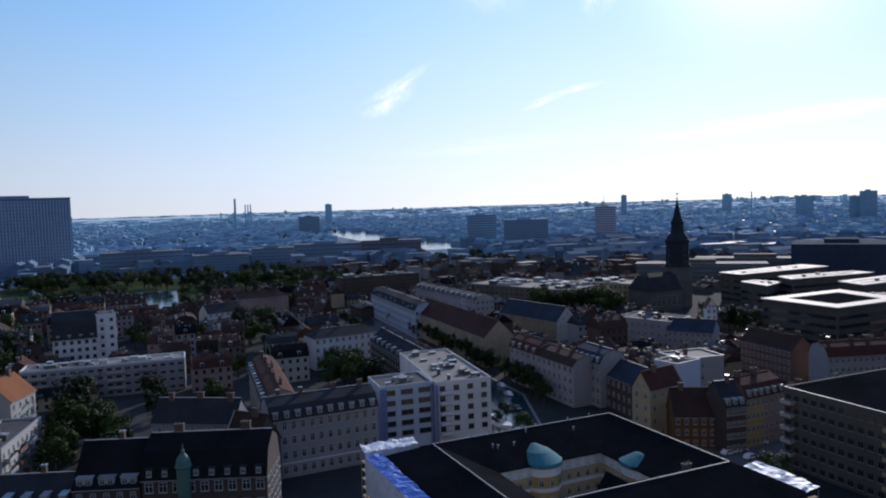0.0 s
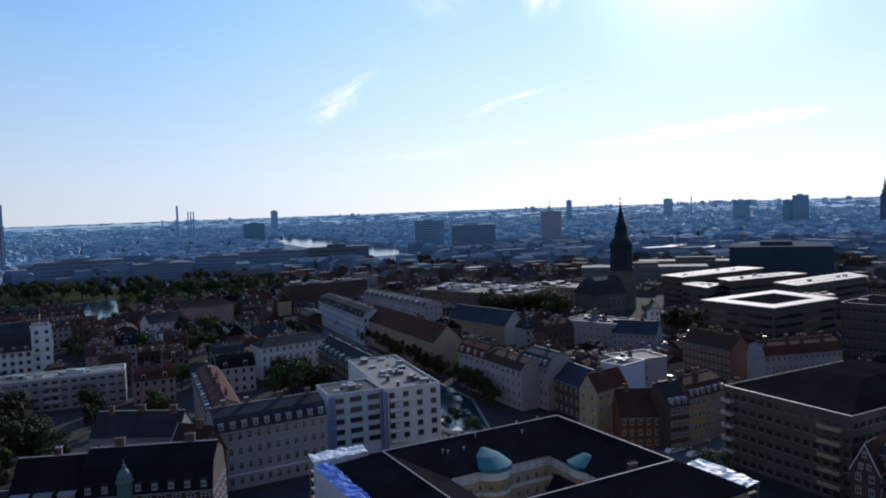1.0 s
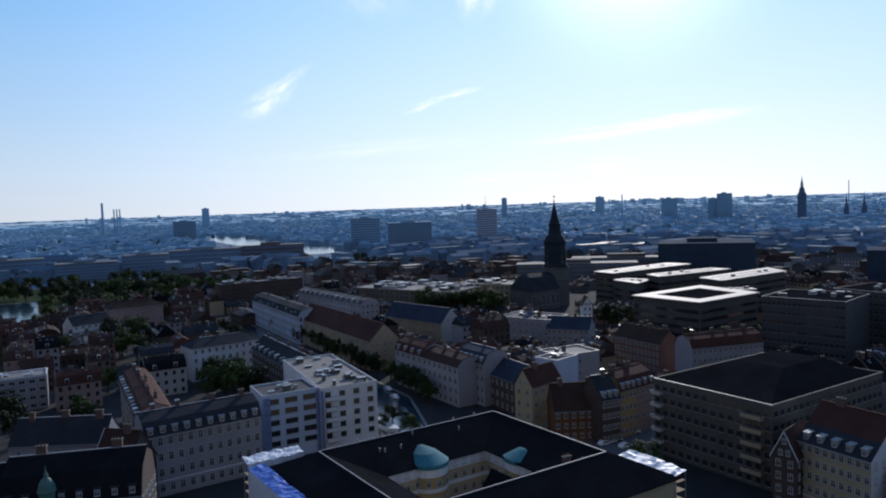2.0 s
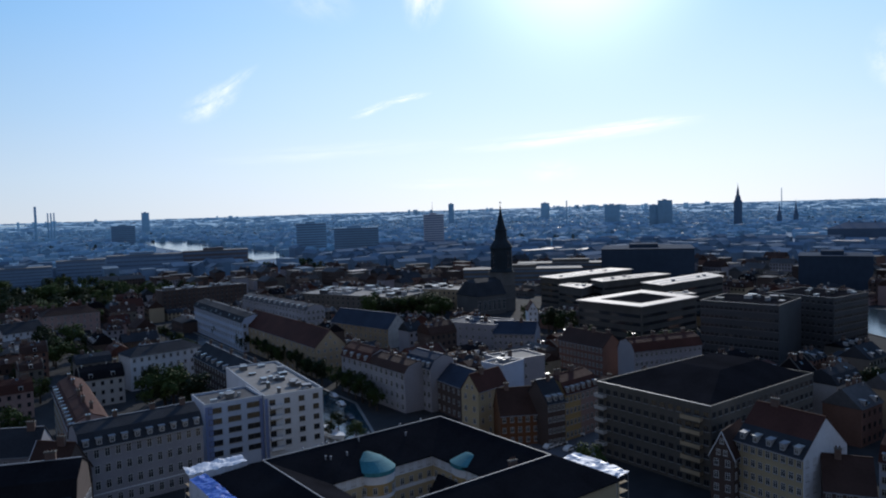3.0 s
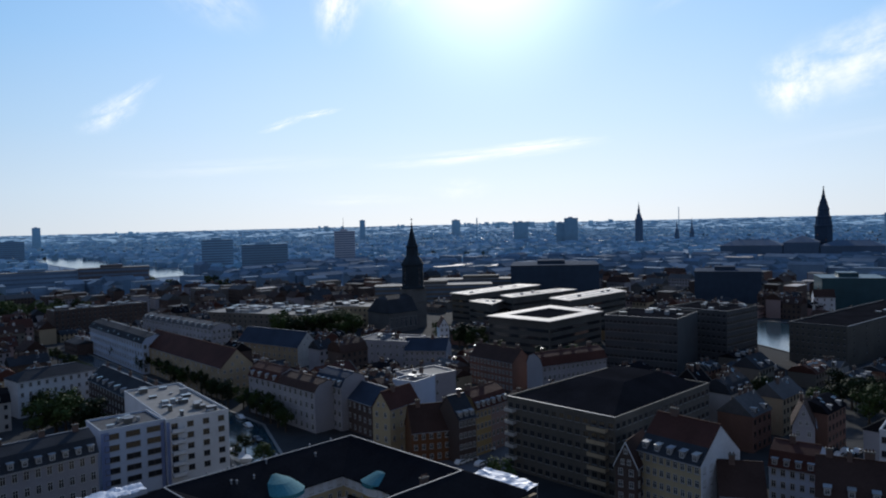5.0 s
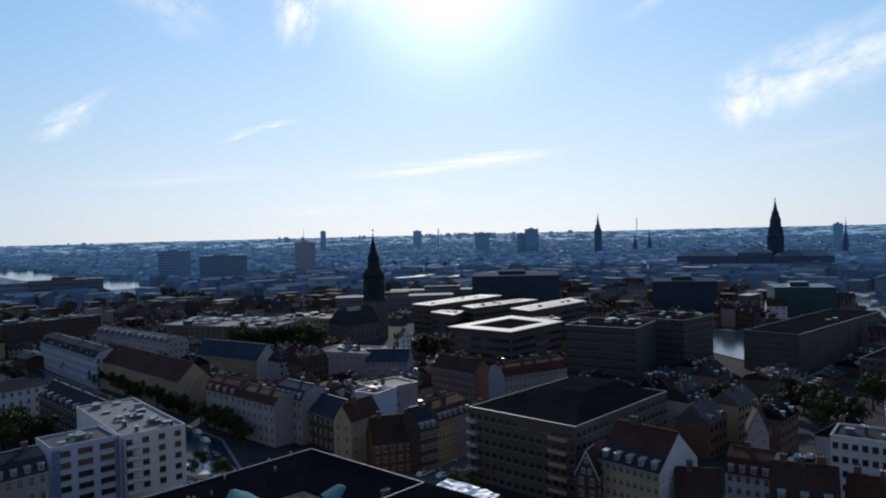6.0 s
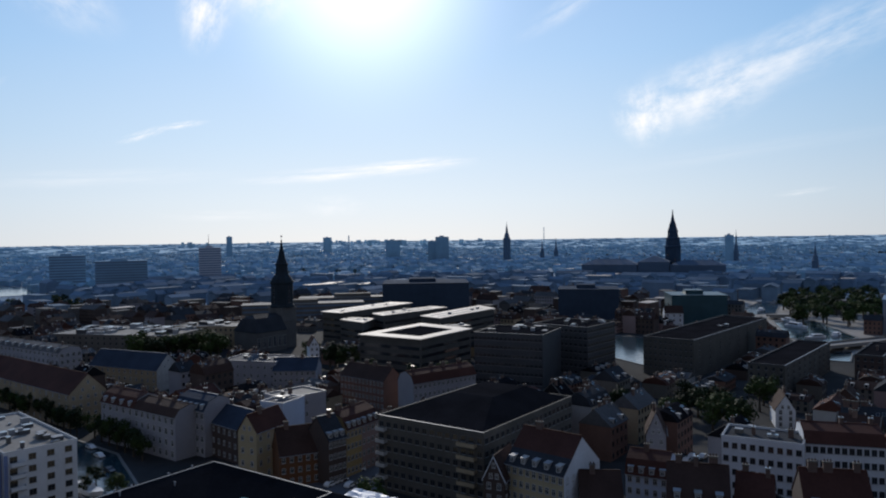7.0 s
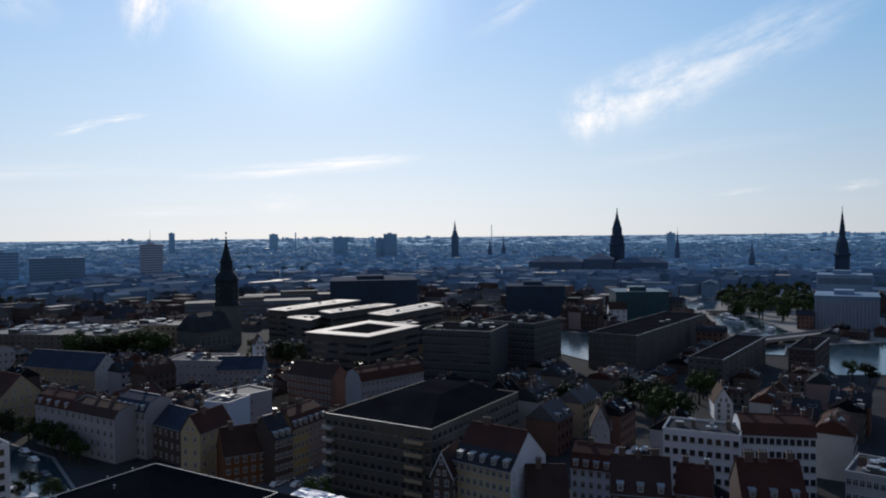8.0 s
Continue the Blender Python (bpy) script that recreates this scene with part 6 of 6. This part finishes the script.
# ---- the city beyond, too small to pick apart ----
def far_city():
    rnd = random.Random(5)
    # From hazeone outwards, each ring's base colours hold more painted haze.
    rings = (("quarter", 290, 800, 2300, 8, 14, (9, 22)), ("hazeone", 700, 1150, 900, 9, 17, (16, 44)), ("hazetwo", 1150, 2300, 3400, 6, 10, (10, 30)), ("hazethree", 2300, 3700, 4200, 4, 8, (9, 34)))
    for ring, near, far, count, lo, hi, (w0, w1) in rings:
        s = Shape()
        mat = ring
        for i in range(count):
            d, a = math.sqrt(rnd.uniform(near ** 2, far ** 2)), radians(rnd.uniform(-38, 76))
            x, y = d * math.sin(a), d * math.cos(a)
            mat = ring
            if ring == "hazeone" and math.degrees(a) < -12 and d < 860 or ring == "quarter" and math.degrees(a) < -12 and d > 560:
                continue
            if inside(x, y, 5 if ring == "quarter" else 12) or in_water(x, y) or (near < 1200 and in_street(x, y)):
                continue
            cover = {"hazeone": "hazetintone", "hazetwo": "hazetinttwo", "hazethree": "hazetintthree"}.get(ring, mat)
            if ring == "quarter":
                mat = rnd.choice(["lilac", "brick", "darkbrick", "concrete", "sandstone", "darkbrick"])
                cover = rnd.choice(["darktile", "darktile", "slate", "felt", "slate"])
                if any(inside(x + q * math.cos(radians(o)), y + q * math.sin(radians(o)), 1) for q in (7, 13) for o in (22, 112, 202, 292)) or near_water(x, y) or in_street(x, y):
                    continue
                FOOT.append((x - 7, y - 7, 0.0, 14, 14))
            L, D, h = rnd.uniform(w0, w1), rnd.uniform(9, 12) if ring == "quarter" else rnd.uniform(11, 16), rnd.uniform(lo, hi)
            if hides_water(x, y, h + 3):
                continue
            if ring == "quarter" and hides_front(x, y):
                h = rnd.uniform(4.5, 6.5)
            z = land(x, y)
            m = pose(x, y, z, 0, 0, 22 + rnd.choice([0, 90]) + rnd.uniform(-8, 8))
            if far > 1500 and rnd.random() < .1:   # small metal caps that catch the sun
                gw = rnd.uniform(1, 3) * (1 if far < 2500 else 1.6)
                s.box(-gw, -gw * .5, h + 2, gw, gw * .5, h + 4.6, "glint", m)
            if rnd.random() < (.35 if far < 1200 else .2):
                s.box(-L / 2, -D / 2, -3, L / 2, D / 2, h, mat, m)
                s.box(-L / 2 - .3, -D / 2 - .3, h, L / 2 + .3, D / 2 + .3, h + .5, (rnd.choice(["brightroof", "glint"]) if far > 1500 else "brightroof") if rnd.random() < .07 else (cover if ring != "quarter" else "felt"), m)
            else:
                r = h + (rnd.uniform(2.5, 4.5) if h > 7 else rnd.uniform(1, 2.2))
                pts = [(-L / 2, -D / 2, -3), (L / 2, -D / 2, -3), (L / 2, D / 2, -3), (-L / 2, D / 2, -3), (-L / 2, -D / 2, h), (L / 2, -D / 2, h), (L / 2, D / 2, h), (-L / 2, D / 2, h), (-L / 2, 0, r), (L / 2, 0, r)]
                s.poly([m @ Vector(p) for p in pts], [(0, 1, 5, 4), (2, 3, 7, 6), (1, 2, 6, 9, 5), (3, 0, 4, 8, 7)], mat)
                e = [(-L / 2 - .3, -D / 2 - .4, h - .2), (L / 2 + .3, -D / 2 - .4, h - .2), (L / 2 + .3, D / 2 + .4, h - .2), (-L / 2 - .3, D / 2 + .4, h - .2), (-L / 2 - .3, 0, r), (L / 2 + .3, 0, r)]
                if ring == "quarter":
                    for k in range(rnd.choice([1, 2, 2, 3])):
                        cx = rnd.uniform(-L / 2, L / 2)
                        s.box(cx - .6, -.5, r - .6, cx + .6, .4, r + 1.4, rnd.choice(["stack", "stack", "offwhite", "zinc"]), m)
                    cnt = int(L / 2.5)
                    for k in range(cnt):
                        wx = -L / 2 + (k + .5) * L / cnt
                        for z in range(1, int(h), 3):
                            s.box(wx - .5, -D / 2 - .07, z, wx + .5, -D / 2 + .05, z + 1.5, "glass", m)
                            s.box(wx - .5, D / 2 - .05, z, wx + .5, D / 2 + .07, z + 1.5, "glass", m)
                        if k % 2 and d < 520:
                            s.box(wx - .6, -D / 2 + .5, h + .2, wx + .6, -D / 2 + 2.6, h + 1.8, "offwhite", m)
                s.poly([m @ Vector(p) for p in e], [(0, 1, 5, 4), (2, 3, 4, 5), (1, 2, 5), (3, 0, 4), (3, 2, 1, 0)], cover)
        tagged(new("distant_city", s.mesh("distant_city")), "blue hazy rooftops of the distant city", "city", kind="stuff")


def suburbs():
    """The plain towards the horizon: low roofs, long tree belts and a few high blocks on the skyline."""
    rnd = random.Random(31)
    # Walls and tree belts are coloured pale blue to imitate haze.
    s = Shape()
    for i in range(4600):
        d, a = rnd.uniform(3000, 4900), radians(rnd.uniform(-38, 76))
        x, y = d * math.sin(a), d * math.cos(a)
        if in_bay(x, y):
            continue
        kind = rnd.random()
        m = pose(x, y, land(x, y), 0, 0, -math.degrees(a) + rnd.uniform(-25, 25))
        w = rnd.uniform(10, 45)
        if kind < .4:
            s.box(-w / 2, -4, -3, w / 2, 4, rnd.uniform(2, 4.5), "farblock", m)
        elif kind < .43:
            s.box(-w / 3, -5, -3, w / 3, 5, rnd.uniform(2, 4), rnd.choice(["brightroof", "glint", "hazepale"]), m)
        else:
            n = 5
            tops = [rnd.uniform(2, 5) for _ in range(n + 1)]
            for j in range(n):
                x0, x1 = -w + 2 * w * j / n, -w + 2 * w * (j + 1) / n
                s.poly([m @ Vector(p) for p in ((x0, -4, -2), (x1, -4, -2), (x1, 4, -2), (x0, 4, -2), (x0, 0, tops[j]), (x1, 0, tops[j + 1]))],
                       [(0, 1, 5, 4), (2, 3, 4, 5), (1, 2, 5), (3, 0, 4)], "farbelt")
    for i in range(30):
        d, a = rnd.uniform(4300, 4850), radians(rnd.uniform(-36, 74))
        x, y = d * math.sin(a), d * math.cos(a)
        if in_bay(x, y):
            continue
        m = pose(x, y, land(x, y), 0, 0, -math.degrees(a))
        for j in range(rnd.choice([1, 1, 2, 4])):
            w, o = rnd.uniform(9, 30), rnd.uniform(-80, 80)
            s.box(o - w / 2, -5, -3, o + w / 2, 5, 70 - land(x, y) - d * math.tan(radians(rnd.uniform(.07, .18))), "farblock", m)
    tagged(new("suburbs", s.mesh("suburbs")), "haze-tinted roofs and tree belts towards the horizon", "city", kind="stuff")


BAY = (-31.0, -16.5, 4560, 4740)   # bearings and distances of the open water at the far shore


def in_bay(x, y):
    return BAY[0] - .3 < math.degrees(math.atan2(x, y)) < BAY[1] + .3 and BAY[2] - 60 < math.hypot(x, y) < BAY[3] + 20


def far_woods():
    rnd = random.Random(8)
    s = Shape()
    for i in range(4200):
        d, a = math.sqrt(rnd.uniform(520 ** 2, 3800 ** 2)), radians(rnd.uniform(-38, 76))
        if noise.noise(Vector((d * math.sin(a) / 260, d * math.cos(a) / 260, 4))) < .12:
            continue
        x, y = d * math.sin(a), d * math.cos(a)
        if inside(x, y, 6) or in_water(x, y) or hides_water(x, y, 12) or d > 3000:
            continue
        r, z = rnd.uniform(2.5, 4.5), land(x, y)
        for k in range(4):
            ox, oy = rnd.uniform(-r, r), rnd.uniform(-r, r)
            q = r * rnd.uniform(.5, .9)
            s.taper(x + ox, y + oy, [(z - 1, q * .5), (z + q, q), (z + q * 1.9, q * .8), (z + q * 2.5, q * .2)], 6, "farwood", rnd.uniform(0, 6))
    tagged(new("distant_trees", s.mesh("distant_trees")), "clumps of distant trees tinted blue-green with haze", "trees", kind="stuff")


far_city()
suburbs()
far_woods()


# ---- harbour quays, bridges, boats, cars ----
def paved(name, label, pts, mat, category, top=.06):
    c = Vector((sum(p[0] for p in pts) / len(pts), sum(p[1] for p in pts) / len(pts), 0))
    root = thing(name, pose(c.x, c.y, 0), label, category, kind="structure")
    s = Shape()
    loc = [(x - c.x, y - c.y) for x, y in pts]
    area = sum(loc[i][0] * loc[(i + 1) % len(loc)][1] - loc[(i + 1) % len(loc)][0] * loc[i][1] for i in range(len(loc)))
    if area < 0:
        loc.reverse()
    n = len(loc)
    s.poly([(x, y, -.3) for x, y in loc] + [(x, y, top) for x, y in loc], [tuple(range(n, 2 * n)), tuple(reversed(range(n)))] + [(i, (i + 1) % n, (i + 1) % n + n, i + n) for i in range(n)], mat)
    part("paving", s, root)


M["quaystone"] = material("pale_quay_paving", (0.24, 0.22, 0.20), 0.8, 0.25, size=3.0)
M["roadasphalt"] = material("worn_grey_asphalt", (0.10, 0.105, 0.12), 0.75, 0.2, size=4.0, spec=0.3)
# Both lawns get their tree shade from the dark grass colour.
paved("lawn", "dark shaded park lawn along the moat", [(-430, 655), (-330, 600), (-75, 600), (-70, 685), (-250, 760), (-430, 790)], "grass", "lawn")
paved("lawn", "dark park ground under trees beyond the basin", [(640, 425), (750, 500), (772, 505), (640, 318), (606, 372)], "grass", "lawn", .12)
paved("quay", "pale stone quays and roads round the harbour basin", QUAY, "quaystone", "quay")
paved("road", "worn grey asphalt street beside the dark office block", ROAD, "roadasphalt", "road")


def bridge(label, a, b, width, deck):
    a, b = Vector((*a, 0)), Vector((*b, 0))
    d = b - a
    L = d.length
    root = thing("bridge", pose(a.x, a.y, 0, 0, 0, math.degrees(math.atan2(d.y, d.x))), label, "bridge")
    s = Shape()
    s.box(0, -width / 2, deck - .8, L, width / 2, deck, "quaystone")
    part("deck", s, root)
    for y in (-width / 2, width / 2 - .3):
        s = Shape()
        s.box(0, y, deck, L, y + .3, deck + 1.1, "quaystone")
        part("parapet", s, root)
    for k in range(1, 5):
        s = Shape()
        s.box(L * k / 5 - .7, -width / 2 + .5, -.5, L * k / 5 + .7, width / 2 - .5, deck - .8, "concrete")
        part("pier", s, root)


bridge("pale stone road bridge over the harbour canal", BRIDGES[0], BRIDGES[1], 12, 3)
bridge("low stone bridge across the far canal", BRIDGES[2], BRIDGES[3], 10, 2)


def boat(x, y, turn, k):
    root = thing("boat", pose(x, y, .1, 0, 0, turn) @ Matrix.Scale(k, 4), "white canal boat with dark windows", "boat", "harbour boats")
    s = Shape()
    s.poly([(-7, -1.6, 0), (4, -1.6, 0), (7, 0, 0), (4, 1.6, 0), (-7, 1.6, 0), (-7.2, -2, 1.3), (4.4, -2, 1.3), (8, 0, 1.6), (4.4, 2, 1.3), (-7.2, 2, 1.3)],
           [(4, 3, 2, 1, 0), (5, 6, 7, 8, 9), (0, 1, 6, 5), (1, 2, 7, 6), (2, 3, 8, 7), (3, 4, 9, 8), (4, 0, 5, 9)], "white")
    part("hull", s, root)
    s = Shape()
    s.box(-5, -1.5, 1.3, 2.5, 1.5, 2.7, "white")
    part("cabin", s, root)
    for y in (-1.53, 1.5):
        s = Shape()
        s.box(-4.6, y, 1.7, 2.1, y + .03, 2.4, "glass")
        part("cabin_window", s, root)


for i, (x, y) in enumerate(BOATS):
    boat(x, y, 20 + 47 * i, 1.0 + .2 * (i % 3))


def car(x, y, turn, paint, look_of):
    root = thing("car", pose(x, y, 0, 0, 0, turn), look_of, "car", "parked cars")
    s = Shape()
    prof = [(-2.1, .35), (2.1, .35), (2.15, .75), (1.2, .92), (.55, 1.42), (-1.2, 1.45), (-1.95, .98), (-2.15, .8)]
    n = len(prof)
    s.poly([(u, -.86, z) for u, z in prof] + [(u, .86, z) for u, z in prof], [tuple(range(n)), tuple(reversed(range(n, 2 * n)))] + [((i + 1) % n, i, i + n, (i + 1) % n + n) for i in range(n)], paint)
    part("body", s, root)
    for y0 in (-.88, .86):
        s = Shape()
        s.poly([(1.0, y0, .95), (.5, y0, 1.35), (-1.1, y0, 1.38), (-1.6, y0, .98), (1.0, y0 + .02, .95), (.5, y0 + .02, 1.35), (-1.1, y0 + .02, 1.38), (-1.6, y0 + .02, .98)],
               [(0, 1, 2, 3), (7, 6, 5, 4), (0, 4, 5, 1), (1, 5, 6, 2), (2, 6, 7, 3), (3, 7, 4, 0)], "glass")
        part("side_window", s, root)
    for u in (-1.35, 1.35):
        for y0 in (-.9, .72):
            s = Shape()
            pts = [(u + .32 * math.cos(a), y0, .32 + .32 * math.sin(a)) for a in [k * math.pi / 5 for k in range(10)]]
            s.poly(pts + [(px, y0 + .18, pz) for px, _, pz in pts], [tuple(range(10)), tuple(reversed(range(10, 20)))] + [((i + 1) % 10, i, i + 10, (i + 1) % 10 + 10) for i in range(10)], "rubber")
            part("wheel", s, root)


for i, (x, y, turn) in enumerate(CARS):
    white = i % 3 != 2
    car(x, y, turn, "carwhite" if white else "cardark", "white parked car on the street" if white else "dark parked car on the street")


# a bright bay at the far shore
def far_bay():
    s = Shape()
    ring = []
    for r, order in ((BAY[2], 1), (BAY[3], -1)):
        for k in range(15)[::order]:
            a = radians(BAY[0] + k * (BAY[1] - BAY[0]) / 14)
            x, y = r * math.sin(a), r * math.cos(a)
            ring.append((x, y, land(x, y) + 1.2))
    s.poly(ring, [tuple(range(len(ring)))], "water")
    tagged(new("water", s.mesh("far_bay")), "thin bright line of far open water", "water", kind="structure")


far_bay()
